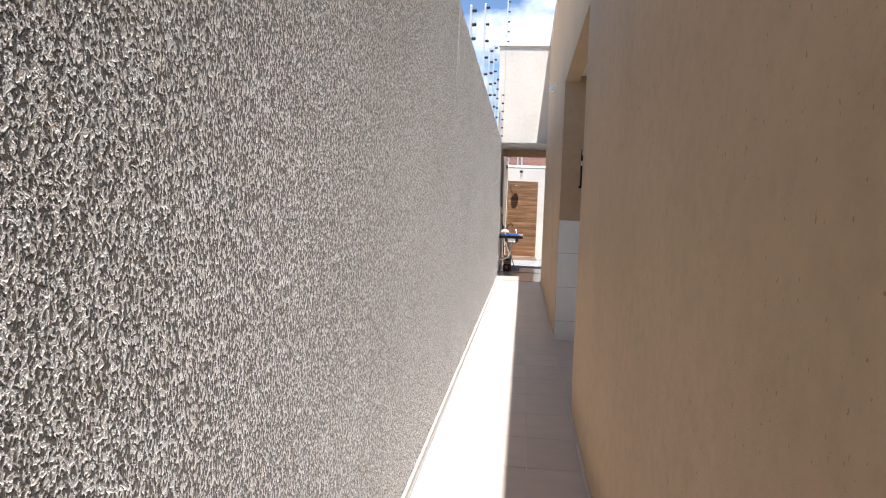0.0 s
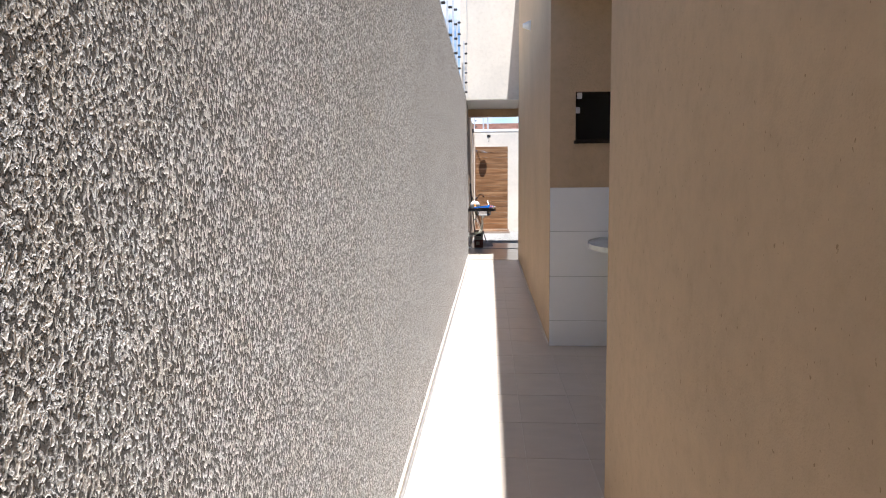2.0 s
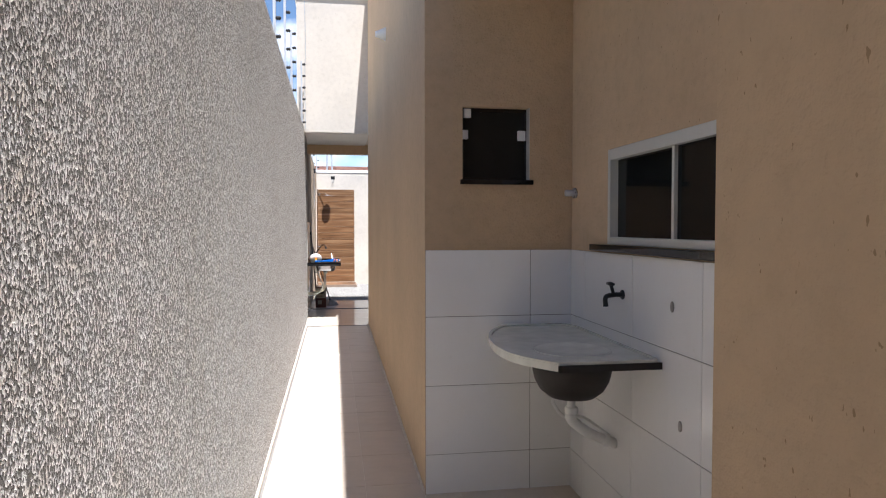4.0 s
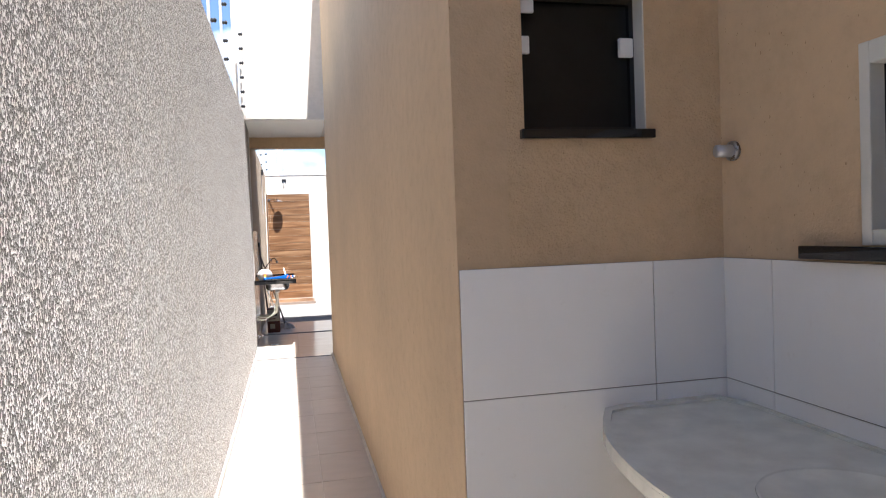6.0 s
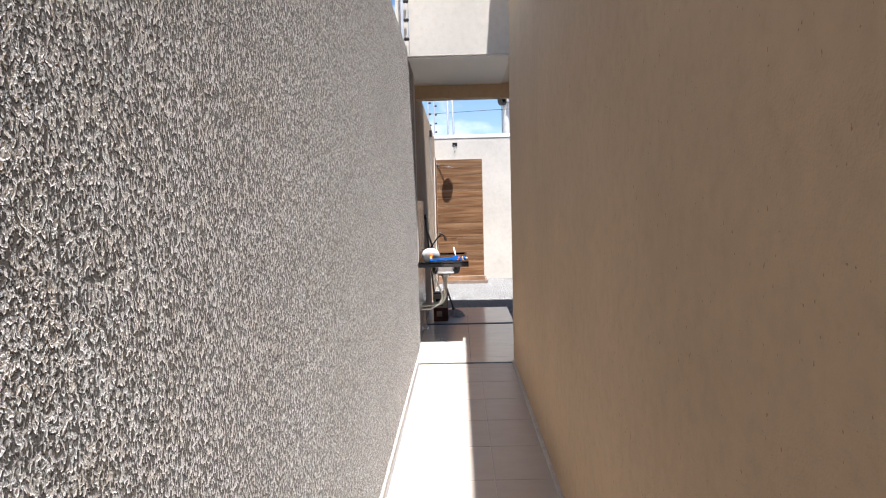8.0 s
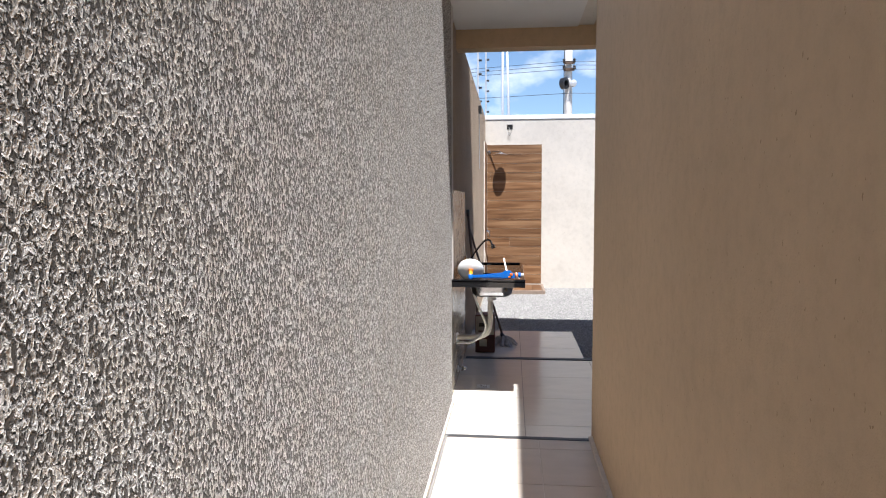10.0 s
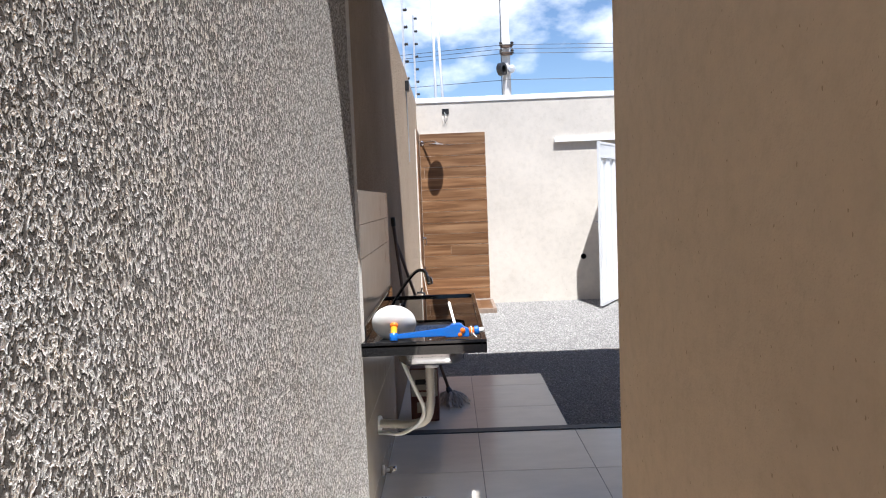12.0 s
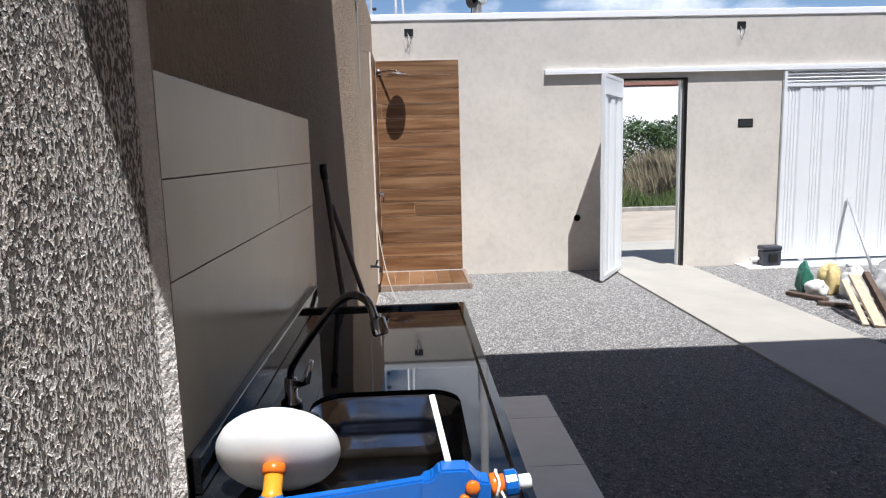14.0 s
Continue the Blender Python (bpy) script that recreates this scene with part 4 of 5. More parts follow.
def corrugated(x0, x1, z0, z1, depth, pitch):
    """Pressed sheet with groups of upright ribs, standing in the xz plane at y = 0."""
    bm = bmesh.new()
    prof, x = [], x0
    shape = ((0.0, 0), (0.03, 0), (0.06, 1), (0.10, 1), (0.13, 0.4), (0.16, 0.4), (0.19, 1), (0.23, 1), (0.26, 0.4), (0.29, 0.4), (0.32, 1), (0.36, 1), (0.39, 0.4), (0.42, 0.4), (0.45, 1), (0.50, 1), (0.56, 0), (0.97, 0))
    while x < x1 - 1e-6:
        prof += [(x + f * pitch, (d - 0.5) * depth) for f, d in shape if x + f * pitch < x1 - 0.004]
        x += pitch
    prof.append((x1, -0.5 * depth))
    rows = [[bm.verts.new((a, d + off, z)) for a, d in prof] for off, z in ((-0.0015, z0), (-0.0015, z1), (0.0015, z1), (0.0015, z0))]
    for a, b in zip(rows, rows[1:] + rows[:1]):
        for k in range(len(prof) - 1):
            bm.faces.new((a[k], a[k + 1], b[k + 1], b[k]))
    for k in (0, -1):
        bm.faces.new([r[k] for r in rows])
    bmesh.ops.recalc_face_normals(bm, faces=bm.faces)
    return bm


def gate_panel(name, width, height, pitch, label, category):
    """A white sheet-steel gate, hinge side at x = 0, in the xz plane."""
    g = thing(name, (0, 0, 0), label, category)
    f = 0.035
    for a in ((0, f, 0, height), (width - f, width, 0, height)):
        part("stile", bm_box(a[0], a[1], -0.02, 0.02, a[2], a[3], 0.003), M["gate"], g)
    for z0, z1 in ((0.0, 0.05), (height - 0.035, height), (height - 0.205, height - 0.17)):
        part("rail", bm_box(f, width - f, -0.019, 0.019, z0, z1, 0.003), M["gate"], g)
    for k in range(3):
        z = height - 0.155 + k * 0.04
        bm = bm_box(f, width - f, -0.012, 0.012, -0.004, 0.004)
        bmesh.ops.rotate(bm, verts=bm.verts, matrix=Matrix.Rotation(radians(35), 3, "X"))
        bmesh.ops.translate(bm, verts=bm.verts, vec=(0, 0, z + 0.012))
        part("louvre", bm, M["gate"], g)
    part("louvre_back", bm_box(f, width - f, 0.012, 0.016, height - 0.17, height - 0.035), M["gate"], g)
    part("sheet", corrugated(f, width - f, 0.05, height - 0.205, 0.015, pitch), M["gate"], g, "pressed white sheet with upright ribs")
    return g


def gates():
    door = gate_panel("yard_door", 0.80, 2.11, 0.30, "open white sheet-steel yard door", "door")
    part("lock_plate", bm_box(0.765, 0.80, -0.026, -0.02, 0.95, 1.15, 0.002), M["alu"], door)
    part("handle", bm_tube(curve([(0.78, -0.02, 1.09), (0.78, -0.06, 1.09), (0.72, -0.065, 1.085)], 5), 0.007, 8), M["chrome"], door, smooth=True)
    a = math.degrees(math.atan2(6.505 - 7.19, 2.30 - 2.705))
    door.matrix_world = pose(2.705, 7.19, 0.015, 0, 0, a)
    big = gate_panel("sliding_gate", 3.7, 2.17, 0.287, "white ribbed sheet-steel sliding vehicle gate", "gate")
    for x in (0.3, 1.4, 2.5, 3.4):
        part("roller", bm_lathe([(0.03, -0.012), (0.035, -0.012), (0.035, 0.012), (0.03, 0.012)], (x, 0.0, -0.005), (0, 1, 0), 14), M["galv"], big)
    big.matrix_world = pose(4.578, FAR - 0.024, 0.045)
    rail = thing("gate_rail", (1.876, FAR, 2.24), "long white guide rail above door and gate", "rail")
    part("bar", bm_box(1.865, 8.6, FAR - 0.052, FAR, 2.214, 2.252, 0.003), M["white"], rail)
    part("lip", bm_box(1.865, 8.6, FAR - 0.052, FAR - 0.044, 2.198, 2.2135), M["white"], rail)
    fr = tagged(new("door_1"), "black steel door frame in the front wall", "door frame", kind="structure")
    fr.location = (DOOR[1], FAR, 0.0)
    part("jamb", bm_box(DOOR[1] - 0.028, DOOR[1] + 0.012, FAR - 0.012, FAR + 0.10, 0.0, DOOR[3], 0.002), M["black_frame"], fr)
    part("jamb_lining", bm_box(DOOR[1] - 0.05, DOOR[1] - 0.029, FAR + 0.03, FAR + 0.10, 0.0, DOOR[3] - 0.03), M["alu"], fr)
    part("jamb", bm_box(DOOR[0] - 0.01, DOOR[0] + 0.02, FAR - 0.012, FAR + 0.10, 0.0, DOOR[3], 0.002), M["alu"], fr)
    part("head", bm_box(DOOR[0] + 0.021, DOOR[1] - 0.029, FAR - 0.012, FAR + 0.10, DOOR[3] - 0.022, DOOR[3], 0.002), M["black_frame"], fr)
    track = thing("gate_track", (6.4, FAR - 0.12, 0.0), "pale concrete strip with a steel gate track", "track")
    part("strip", bm_box(4.10, 8.6, 6.98, FAR - 0.002, -0.1, 0.008, 0.003), M["white"], track)
    part("bar", bm_box(4.3, 8.6, FAR - 0.034, FAR - 0.014, 0.008, 0.02), M["galv"], track)
    mo = thing("gate_motor", (4.37, 7.12, 0.008), "charcoal sliding gate motor on a pale pad", "motor")
    part("body", bm_box(4.31, 4.52, 7.04, 7.18, 0.008, 0.18, 0.014), M["grey_plastic"], mo)
    part("cover", bm_box(4.303, 4.527, 7.032, 7.188, 0.181, 0.235, 0.016), M["grey_plastic"], mo)
    part("front_plate", bm_box(4.37, 4.47, 7.024, 7.04, 0.05, 0.15, 0.006), M["black_plastic"], mo)
    part("pinion", bm_lathe([(0.03, 0.0), (0.03, 0.03), (0.0, 0.03)], (4.37, 7.18, 0.12), (0, 1, 0), 14), M["steel"], mo)
    part("foot", bm_box(4.20, 4.31, 7.11, 7.15, 0.07, 0.10, 0.004), M["white_plastic"], mo)


shower_cladding()
shower()
outlet_box(0.38, 2.678)
outlet_box(4.077, 2.695)
pipe_hole()
gates()
wb = thing("wall_box", (-0.02, 4.95, 2.66), "small black junction box with a cable on the boundary wall", "junction box")
part("box", bm_box(-0.025, 0.015, 4.90, 4.99, 2.60, 2.70, 0.004), M["black_plastic"], wb)
part("cable", bm_tube([(-0.018, 4.95, 2.60), (-0.017, 5.02, 2.2), (-0.018, 5.05, 1.88)], 0.006, 6), M["galv"], wb)
wall_tap("garden_tap", (-0.025, 5.5, 0.42), (1, -0.2, 0), "small black garden tap on the boundary wall", M["black_plastic"])


# ---- rubble heap by the gate ----
def sack(at, size, mat, label, seed, name="sack", lean=0.0):
    s = thing(name, at, label, "sack")
    bm = bmesh.new()
    bmesh.ops.create_icosphere(bm, subdivisions=4, radius=1.0)
    off = Vector((seed * 3.7, seed * 1.3, seed * 2.1))
    for v in bm.verts:
        p = v.co.copy()
        d = 1 + 0.35 * noise.noise(p * 1.5 + off) + 0.25 * (0.3 - abs(noise.noise(p * 2.6 + off))) + 0.16 * (0.25 - abs(noise.noise(p * 5.3 + off)))
        q = Vector((math.copysign(abs(p.x) ** 0.75, p.x), math.copysign(abs(p.y) ** 0.75, p.y), math.copysign(abs(p.z) ** 0.85, p.z))) * d
        q.x *= 1 - 0.25 * max(0, q.z)
        v.co = Vector((q.x * size[0] + lean * q.z, q.y * size[1], max(0.0, (q.z + 0.85) * size[2]))) + Vector(at)
    part("body", bm, mat, s, smooth=True)
    return s


def board(name, a, b, width, thick, mat, label, across=(1, 0, 0)):
    s = thing(name, (a[0], a[1], 0.0), label, "board")
    p, q = Vector(a), Vector(b)
    way = (q - p).normalized()
    side = (Vector(across) - way * way.dot(Vector(across))).normalized()
    up = way.cross(side)
    bm = bm_box(-0.5, 0.5, -0.5, 0.5, -0.5, 0.5)
    m = Matrix((side, way, up)).transposed().to_4x4()
    m.translation = (p + q) / 2
    bmesh.ops.transform(bm, verts=bm.verts, matrix=m @ Matrix.Diagonal((width, (q - p).length, thick, 1)))
    bmesh.ops.bevel(bm, geom=bm.edges[:], offset=0.003, segments=1, affect="EDGES")
    part("plank", bm, mat, s)


G = -0.008
sack((4.02, 5.58, G), (0.08, 0.10, 0.08), M["sack"], "small crumpled white sack on the gravel", 1)
sack((3.98, 5.70, G), (0.06, 0.07, 0.145), M["green_plastic"], "crushed green plastic bag standing on the gravel", 2, "plastic_bag")
sack((4.21, 5.68, G), (0.085, 0.09, 0.15), M["sack_yellow"], "yellow printed cement sack, half empty", 3)
sack((4.28, 5.42, G), (0.10, 0.11, 0.15), M["sack"], "dusty white woven sack of rubble", 4)
sack((4.40, 5.14, G), (0.13, 0.14, 0.165), M["sack"], "bulging white woven sack of rubble", 5)
sack((4.78, 5.45, G), (0.24, 0.22, 0.17), M["sheet"], "large crumpled heap of clear plastic sheeting", 6, "plastic_sheet")
sack((4.56, 4.72, G), (0.22, 0.18, 0.09), M["sheet"], "flat crumpled clear plastic sheet", 7, "plastic_sheet")
sack((4.98, 5.05, G), (0.16, 0.15, 0.10), M["sack"], "slumped white woven sack of rubble", 9)
board("plank_board", (3.84, 4.48, 0.0), (3.98, 5.02, 0.29), 0.085, 0.025, M["raw_wood"], "raw pale board leaning on the sacks")
board("plank_board", (3.93, 4.45, 0.0), (4.08, 5.02, 0.30), 0.045, 0.05, M["dark_wood"], "dark weathered batten leaning on the sacks")
board("plank_board", (3.77, 4.54, 0.0), (3.90, 5.02, 0.25), 0.05, 0.02, M["raw_wood"], "raw pale board leaning on the sacks")
board("plank_board", (3.84, 5.26, 0.01), (4.20, 4.90, 0.02), 0.06, 0.03, M["dark_wood"], "dark offcut board lying on the gravel")
board("plank_board", (3.82, 5.68, 0.01), (3.95, 5.32, 0.02), 0.08, 0.03, M["dark_wood"], "dark offcut board lying on the gravel")
pole_st = thing("metal_pole", (5.30, 6.45, 0.0), "thin grey metal pole leaning on the white gate", "pole")
part("pole", bm_tube([(5.19, 6.45, -0.01), (5.385, 7.235, 0.74)], 0.017, 10), M["galv"], pole_st, smooth=True)


# ---- gravel, path, slab ----
setting("gravel_bed", bm_box(0.0, 9.0, 2.10, FAR, -0.25, -0.012), M["stone_bed"], "grey stone dust bed of the yard", "ground")
setting("path_yard", bm_box(2.63, 3.56, 2.10, FAR + 0.16, -0.2, 0.006, 0.004), M["concrete"], "pale smooth concrete path to the yard door", "path")


def stones(name, count, x0, x1, y0, y1, lo, hi, seed, label, skip):
    """Loose crushed stone: many small uneven lumps in one mesh."""
    r = np.random.default_rng(seed)
    cx, cy = r.uniform(x0, x1, count), r.uniform(y0, y1, count)
    keep = np.ones(count, bool)
    for a, b, c, d in skip:
        keep &= ~((cx > a) & (cx < b) & (cy > c) & (cy < d))
    cx, cy = cx[keep], cy[keep]
    n = len(cx)
    size = r.uniform(lo, hi, n) * (1 + 0.9 * (r.random(n) > 0.97))
    unit = np.array([(1, 0, 0), (0, 1, 0), (-1, 0, 0), (0, -1, 0), (0, 0, 1), (0, 0, -1)], float)
    turn = r.uniform(0, 6.283, n)
    v = unit[None] * r.uniform(0.6, 1.25, (n, 6, 1)) * np.array([1, 1, 0.72])
    v[..., 0] += 0.35 * v[..., 2]
    c, s = np.cos(turn)[:, None], np.sin(turn)[:, None]
    v = np.stack([v[..., 0] * c - v[..., 1] * s, v[..., 0] * s + v[..., 1] * c, v[..., 2]], -1) * size[:, None, None]
    v += np.stack([cx, cy, -0.012 + size * r.uniform(0.0, 0.5, n)], -1)[:, None]
    f = np.array([(0, 1, 4), (1, 2, 4), (2, 3, 4), (3, 0, 4), (1, 0, 5), (2, 1, 5), (3, 2, 5), (0, 3, 5)])
    faces = (np.arange(n)[:, None, None] * 6 + f[None]).reshape(-1, 3)
    me = bpy.data.meshes.new(name)
    me.from_pydata(v.reshape(-1, 3).tolist(), [], faces.tolist())
    me.materials.append(M["stone"])
    return tagged(new(name, me), label, "gravel", kind="stuff")


SKIP = ((2.61, 3.58, 2.0, 8.0), (0.0, 1.085, 2.0, 3.40), (0.0, 0.95, 6.44, 8.0), (4.24, 9.0, 7.0, 8.0))
stones("gravel", 90000, 0.0, 6.4, 2.11, FAR - 0.01, 0.004, 0.0088, 3, "loose grey crushed stone over the yard", SKIP)


# ---- street beyond the doorway ----
setting("pavement_street", bm_box(-3.0, 12.0, FAR + 0.16, 9.6, -0.3, -0.03), M["concrete"], "pale concrete pavement outside the front wall", "pavement")
bld = thing("street_building", (4.0, 36.0, -0.06), "white rendered building with a red clay roof across the street", "building")
part("wall", bm_box(-25, 40, 36, 44, -0.06, 4.55), M["white"], bld)
bm = bmesh.new()
vs = [bm.verts.new(p) for p in ((-25.2, 35.95, 4.62), (40.2, 35.95, 4.62), (40.6, 40, 5.9), (-25.6, 40, 5.9), (-25.6, 44.7, 4.5), (40.6, 44.7, 4.5))]
bm.faces.new((vs[0], vs[1], vs[2], vs[3]))
bm.faces.new((vs[3], vs[2], vs[5], vs[4]))
bmesh.ops.solidify(bm, geom=bm.faces[:], thickness=0.12)
part("roof", bm, M["brick_red"], bld)


def leaves(count, centre, spread, size, rnd, into):
    for _ in range(count):
        d = Vector((rnd.gauss(0, 1), rnd.gauss(0, 1), rnd.gauss(0, 1))).normalized() * rnd.random() ** 0.4
        p = Vector(centre) + Vector((d.x * spread[0], d.y * spread[1], d.z * spread[2]))
        a = Vector((rnd.uniform(-1, 1), rnd.uniform(-1, 1), rnd.uniform(-0.6, 0.8))).normalized()
        b = a.orthogonal().normalized()
        b = Matrix.Rotation(rnd.uniform(0, 6.3), 3, a) @ b
        s = size * rnd.uniform(0.6, 1.3)
        m = [into.verts.new(p + v) for v in (-a * s * 0.2, b * s * 0.3 + a * s * 0.3, a * s, -b * s * 0.3 + a * s * 0.3)]
        into.faces.new((m[0], m[1], m[2]))
        into.faces.new((m[0], m[2], m[3]))


def bush(x, y, h, w, seed):
    rnd = random.Random(seed)
    b = thing("bush", (x, y, -0.06), "leafy green roadside bush across the dirt street", "bush", group="roadside bushes")
    br = bmesh.new()
    tips = []
    for k in range(7):
        tip = Vector((x + rnd.uniform(-w, w) * 0.8, y + rnd.uniform(-w, w) * 0.5, h * rnd.uniform(0.6, 0.95)))
        tips.append(tip)
        mid = Vector((x + (tip.x - x) * 0.4, y + (tip.y - y) * 0.4, tip.z * 0.5))
        bm_tube([(x, y, -0.08), mid, tip], [0.03, 0.018, 0.006], 6, into=br)
    part("branches", br, M["dark_wood"], b)
    cr = bmesh.new()
    for tip in tips:
        leaves(330, tip, (w * 0.42, w * 0.42, h * 0.17), 0.075, rnd, cr)
        leaves(230, tip - Vector((0, 0, h * 0.3)), (w * 0.5, w * 0.45, h * 0.28), 0.08, rnd, cr)
    part("crown", cr, M["leaf"], b)


def tufts(name, count, x0, x1, y0, y1, h, mat, label, seed):
    rnd = random.Random(seed)
    verts, faces = [], []
    for _ in range(count):
        x, y = rnd.uniform(x0, x1), rnd.uniform(y0, y1)
        a, t = rnd.uniform(0, 6.3), h * rnd.uniform(0.25, 1.0) * (0.65 + 0.35 * math.sin(x * 2.3 + y))
        lx, ly, w = rnd.uniform(-0.4, 0.4) * t, rnd.uniform(-0.4, 0.4) * t, 0.006
        k = len(verts)
        verts += [(x - w * math.cos(a), y - w * math.sin(a), -0.07), (x + w * math.cos(a), y + w * math.sin(a), -0.07), (x + lx * 0.5 + w * 0.6, y + ly * 0.5, t * 0.6), (x + lx, y + ly, t)]
        faces += [(k, k + 1, k + 2), (k, k + 2, k + 3)]
    me = bpy.data.meshes.new(name)
    me.from_pydata(verts, [], faces)
    me.materials.append(mat)
    tagged(new(name, me), label, "grass", kind="stuff")


for k, (bx, by, bh, bw) in enumerate(((4.1, 18.0, 2.5, 0.95), (5.1, 17.8, 2.35, 0.9), (6.1, 18.1, 2.05, 0.95), (7.0, 17.8, 1.9, 0.9), (2.9, 18.1, 2.4, 0.95), (7.9, 18.2, 2.2, 0.9))):
    bush(bx, by, bh, bw, 30 + k)
tufts("dry_grass", 26000, 2.0, 9.0, 16.1, 17.5, 1.45, M["dry"], "tall dry grass along the street", 8)
tufts("green_grass", 9000, 2.0, 9.0, 14.8, 16.4, 0.62, M["grass"], "low green weeds along the street", 9)
setting("kerb_street", bm_box(-20, 30, 14.5, 14.7, -0.3, 0.03, 0.01), M["kerb"], "worn concrete kerb across the dirt street", "kerb")


def power_pole():
    x, y = 2.08, 16.4
    p = thing("power_pole", (x, y, -0.06), "concrete street power pole with cable coil and wires", "power pole")
    part("shaft", bm_tube([(x, y, -0.1), (x, y, 9.0)], [0.13, 0.10], 12), M["pole_concrete"], p, smooth=True)
    part("crossarm", bm_box(x - 0.16, x + 0.16, y - 0.2, y - 0.12, 5.28, 5.36), M["dark_wood"], p)
    part("crossarm", bm_box(x - 0.16, x + 0.16, y - 0.2, y - 0.12, 5.48, 5.56), M["dark_wood"], p)
    part("cable_coil", bm_lathe([(0.10, -0.07), (0.17, -0.07), (0.17, 0.07), (0.10, 0.07), (0.10, -0.07)], (x - 0.14, y - 0.24, 4.9), (0.8, -0.6, 0), 18), M["black_plastic"], p)
    part("closure", bm_lathe([(0.0, -0.1), (0.1, -0.08), (0.1, 0.08), (0.0, 0.1)], (x + 0.12, y - 0.22, 4.9), (0, 1, 0), 14), M["galv"], p)
    for side in (-1, 1):
        for dz in (5.32, 5.52):
            part("insulator", bm_lathe([(0.02, 0), (0.05, 0.03), (0.03, 0.06), (0.05, 0.09), (0.02, 0.12)], (x + side * 0.15, y - 0.22, dz - 0.02), (0, 0, 1), 10), M["brown_stone"], p)
    part("riser", bm_tube([(x - 0.16, y - 0.1, 0), (x - 0.13, y - 0.1, 6.8)], 0.012, 8), M["cable"], p)
    w = thing("street_wires", (x, y - 0.2, 5.4), "sagging black street power wires", "wires")
    for dz, sag, col in ((5.32, 0.28, "cable"), (5.44, 0.3, "cable"), (5.55, 0.32, "cable"), (4.62, 0.2, "cable")):
        for side in (-1, 1):
            pts = [(x + side * 24 * f, y - 0.2 - 1.5 * f * side, dz - sag * 4 * f * (1 - f)) for f in (0, 0.15, 0.3, 0.5, 0.7, 0.85, 1)]
            part("wire", bm_tube(pts, 0.007, 5), M[col], w)
    for dx, lean in ((-1.92, 0.02), (-1.80, 0.16)):
        q = thing("service_post", (x + dx, y - 2.2, -0.06), "thin grey street service post", "post", group="service posts")
        part("shaft", bm_tube([(x + dx + lean, y - 2.2, -0.1), (x + dx - lean * 0.3, y - 2.2, 7.2)], 0.032, 8), M["galv"], q, smooth=True)
    for dx in (24, -24):
        q = thing("power_pole", (x + dx, y - 0.2 - math.copysign(1.5, dx), -0.06), "concrete street power pole", "power pole")
        part("shaft", bm_tube([(x + dx, y - 0.2 - math.copysign(1.5, dx), -0.1), (x + dx, y - 0.2 - math.copysign(1.5, dx), 9.0)], [0.17, 0.11], 10), M["pole_concrete"], q, smooth=True)


power_pole()


# ---- drifting clouds, far off ----
def clouds():
    m = bpy.data.materials.new("cloud_vapour")
    m.use_nodes = True
    t = m.node_tree
    t.nodes.remove(t.nodes["Principled BSDF"])
    out = t.nodes["Material Output"]
    g = t.nodes.new("ShaderNodeNewGeometry")
    mp = t.nodes.new("ShaderNodeMapping")
    mp.inputs["Scale"].default_value = (0.011, 0.011, 0.02)
    mp.inputs["Location"].default_value = (3.1, 1.2, 0.35)
    t.links.new(g.outputs["Position"], mp.inputs["Vector"])
    n = t.nodes.new("ShaderNodeTexNoise")
    n.inputs["Scale"].default_value, n.inputs["Detail"].default_value, n.inputs["Roughness"].default_value = 1.0, 9.0, 0.55
    t.links.new(mp.outputs["Vector"], n.inputs["Vector"])
    r = t.nodes.new("ShaderNodeValToRGB")
    r.color_ramp.elements[0].position, r.color_ramp.elements[1].position = 0.45, 0.60
    t.links.new(n.outputs["Fac"], r.inputs["Fac"])
    e = t.nodes.new("ShaderNodeEmission")
    e.inputs["Color"].default_value, e.inputs["Strength"].default_value = (0.93, 0.96, 1.0, 1), 0.8
    tr = t.nodes.new("ShaderNodeBsdfTransparent")
    mx = t.nodes.new("ShaderNodeMixShader")
    t.links.new(r.outputs["Color"], mx.inputs[0])
    t.links.new(tr.outputs[0], mx.inputs[1])
    t.links.new(e.outputs[0], mx.inputs[2])
    t.links.new(mx.outputs[0], out.inputs["Surface"])
    bm = bmesh.new()
    rows = []
    for z in (2, 60, 130, 220):
        rows.append([bm.verts.new((380 * math.sin(radians(a)), 380 * math.cos(radians(a)), z)) for a in range(-80, 81, 10)])
    for a, b in zip(rows, rows[1:]):
        for k in range(len(a) - 1):
            bm.faces.new((a[k], a[k + 1], b[k + 1], b[k]))
    setting("backdrop_clouds", bm, m, "broken white clouds in a blue sky", "sky")


clouds()


# ---- tiles, last ----
def tiles(parent, rects, mat, place, thick=0.012, gap=0.0015, bevel=0.0012):
    """One object a tile; alike tiles share their mesh. place(a, b) gives the tile's pose from its corner."""
    cache = {}
    for a0, a1, b0, b1 in rects:
        key = (round(a1 - a0, 3), round(b1 - b0, 3))
        if key not in cache:
            bm = bm_box(gap, key[0] - gap, gap, key[1] - gap, 0.0, thick, bevel)
            me = bpy.data.meshes.new("tile")
            bm.to_mesh(me)
            bm.free()
            me.materials.append(mat)
            cache[key] = me
        ob = new("tile", cache[key])
        ob.parent = parent
        ob.matrix_world = place(a0, b0)


def grid(x0, x1, y0, y1, xs, ys):
    return [(a, b, c, d) for a, b in cuts(x0, x1, xs) for c, d in cuts(y0, y1, ys)]


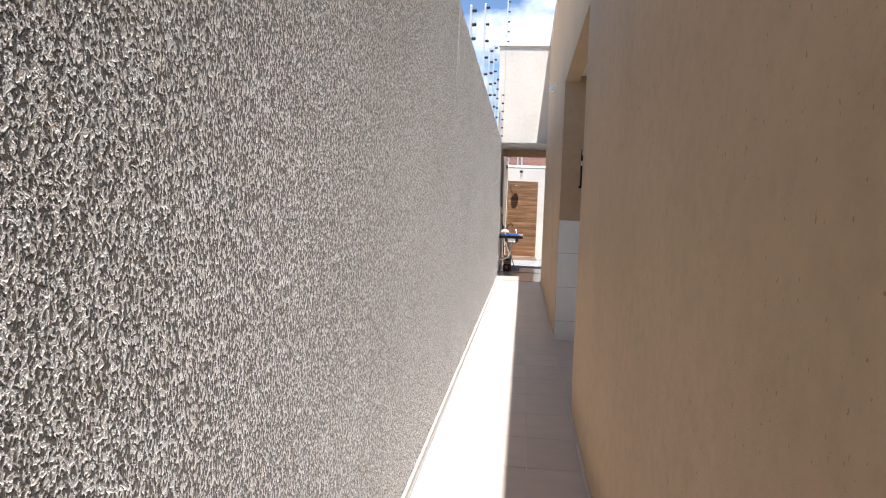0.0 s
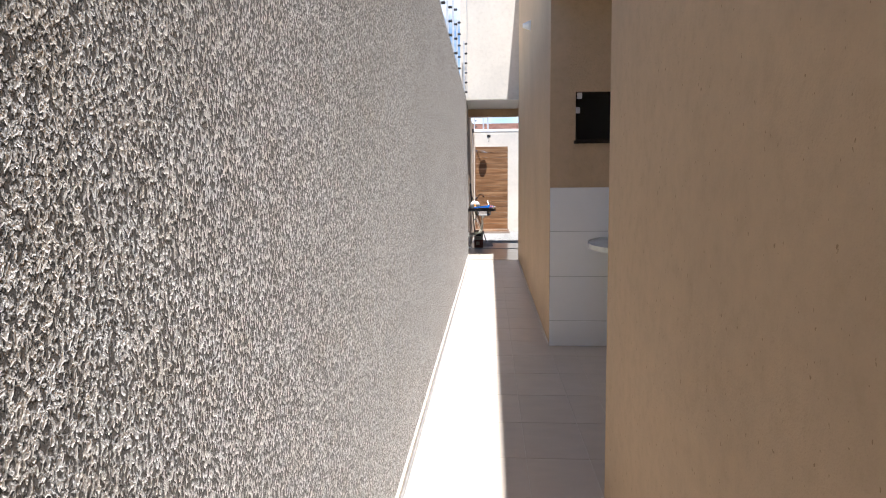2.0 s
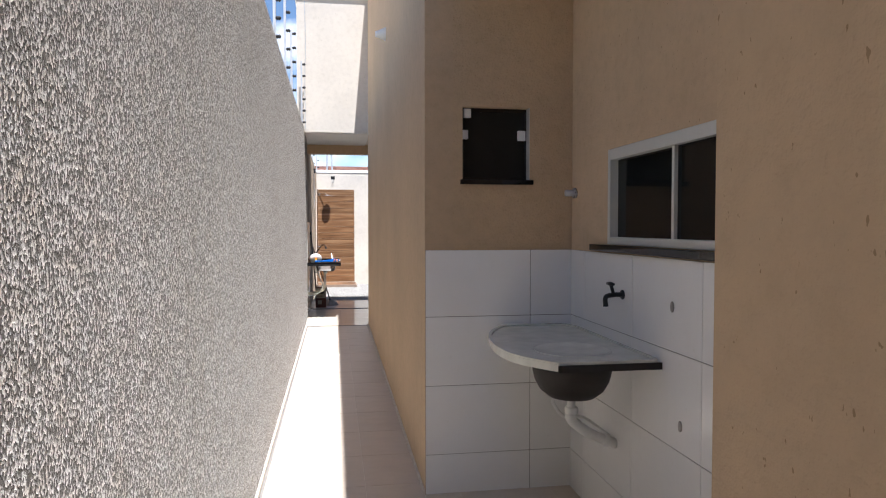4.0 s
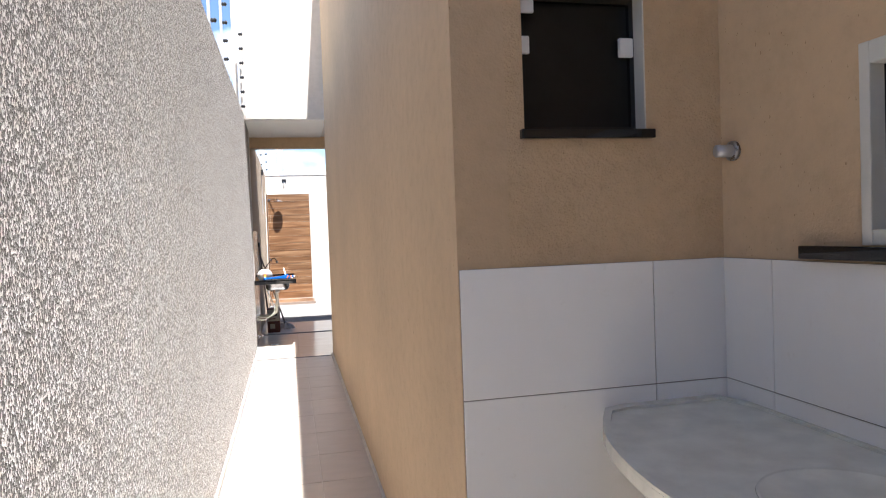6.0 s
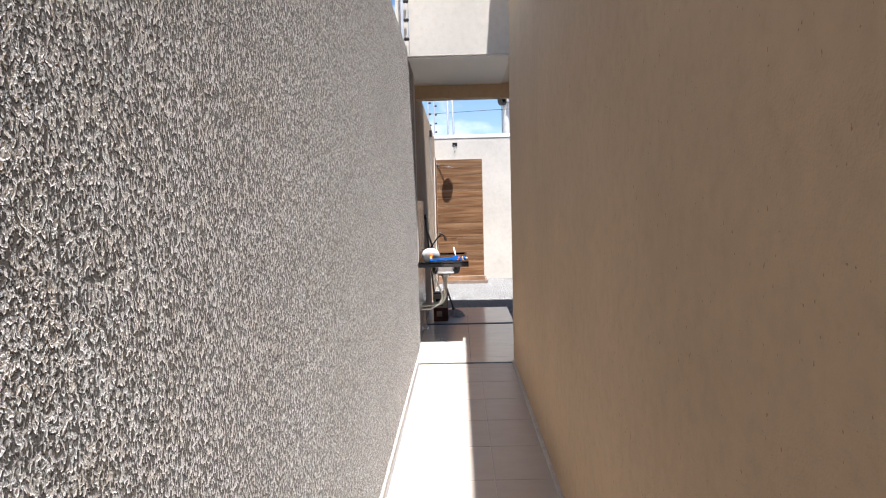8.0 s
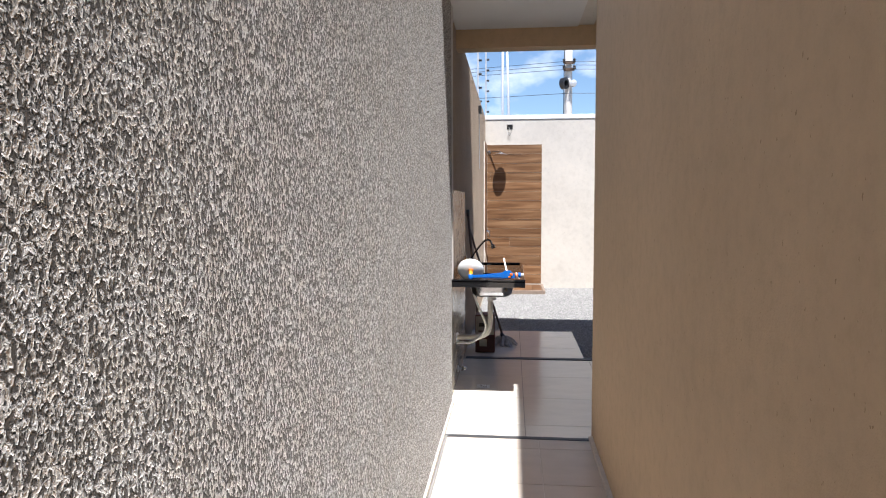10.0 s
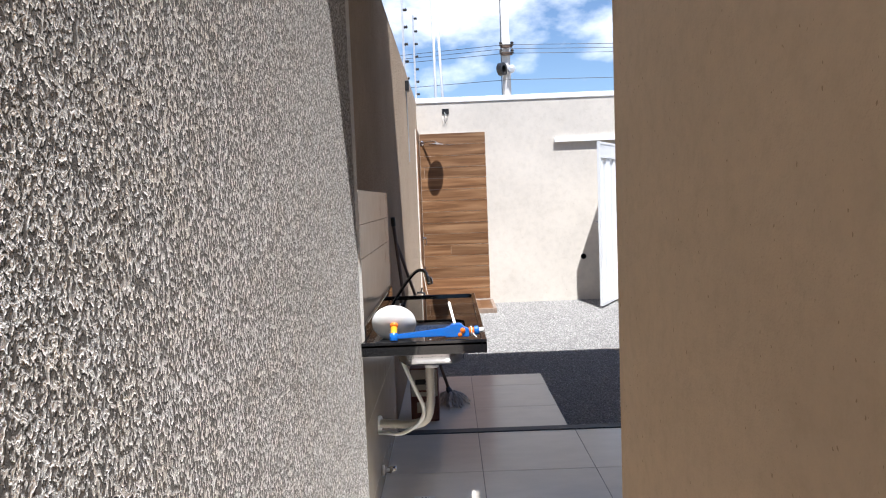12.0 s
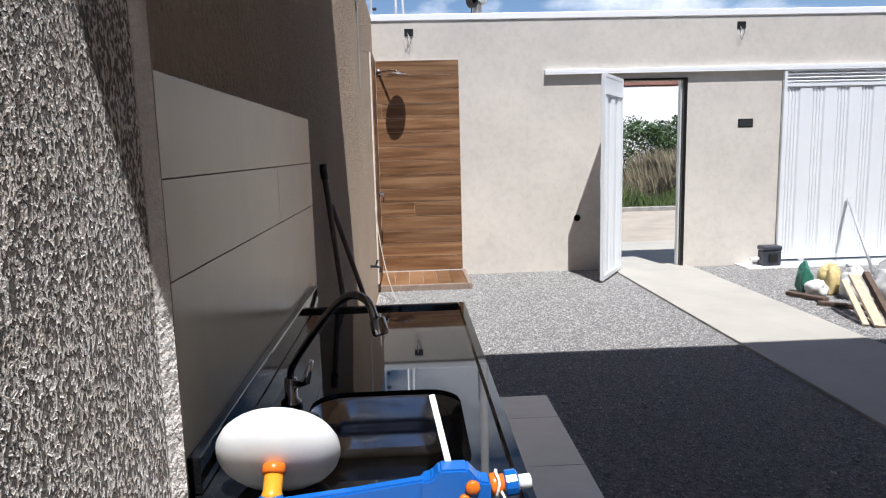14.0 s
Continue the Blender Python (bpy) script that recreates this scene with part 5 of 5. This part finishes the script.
bed = {o.name: o for o in scene.objects}
ys = [-0.185 - 0.495 * k for k in range(0, 32)]
tiles(bed["floor_bed"], grid(0.03, W, END, -0.030, [0.08, 0.58], ys), M["tile_floor"], lambda a, b: pose(a, b, -0.012), gap=0.002)
tiles(bed["floor_bed_recess"], grid(W, RX, R0, R1, [1.08, 1.58], ys), M["tile_floor"], lambda a, b: pose(a, b, -0.012), gap=0.002)
tiles(bed["floor_bed_porch"], grid(-0.02, 7.0, 0.012, 2.03, [0.505 + 0.605 * k for k in range(12)], [0.23, 0.83, 1.43]), M["tile_porch"], lambda a, b: pose(a, b, -0.012))
slab = setting("slab_side", bm_box(-0.02, 1.08, 2.10, 3.385, -0.25, -0.012), M["grout"], "small tiled slab beside the gravel", "floor")
tiles(slab, grid(-0.02, 1.08, 2.10, 3.385, [0.505], [2.53, 3.07]), M["tile_porch"], lambda a, b: pose(a, b, -0.012))
ZS = [0.213, 0.584, 0.955]
for name, a in (("grout_end", (W + 0.003, RX - 0.0045, R1 - 0.004, R1, 0.0, 1.311)), ("grout_rear", (RX - 0.004, RX, R0, R1 - 0.0045, 0.0, 1.311))):
    setting(name, bm_box(*a), M["grout"], "dark grout bed behind the white laundry tiles", "wall")
tiles(wall_end, grid(W + 0.002, RX, 0.0, 1.312, [1.468], ZS), M["tile_white"], lambda a, b: pose(a, R1, b, 90, 0, 0), 0.008)
tiles(wall_rear, [(-d, -c, a, b) for a, b in cuts(0.0, 1.312, ZS) for c, d in cuts(R0, R1 - 0.008, [-6.50, -7.068, -7.632, -8.20, -8.77])], M["tile_white"], lambda a, b: pose(RX, -a, b, 90, 0, -90), 0.008)
splash = bed["wall_left"]
rows = cuts(0.0, 1.519, [0.12, 0.485, 0.85, 1.214, 1.365])
tiles(splash, [(c, d, a, b) for n, (a, b) in enumerate(rows) for c, d in cuts(0.735, 2.19, [1.58] if n % 2 == 0 else [])], M["tile_splash"], lambda a, b: pose(-0.025, a, b, 90, 0, 90), 0.011, 0.0008)
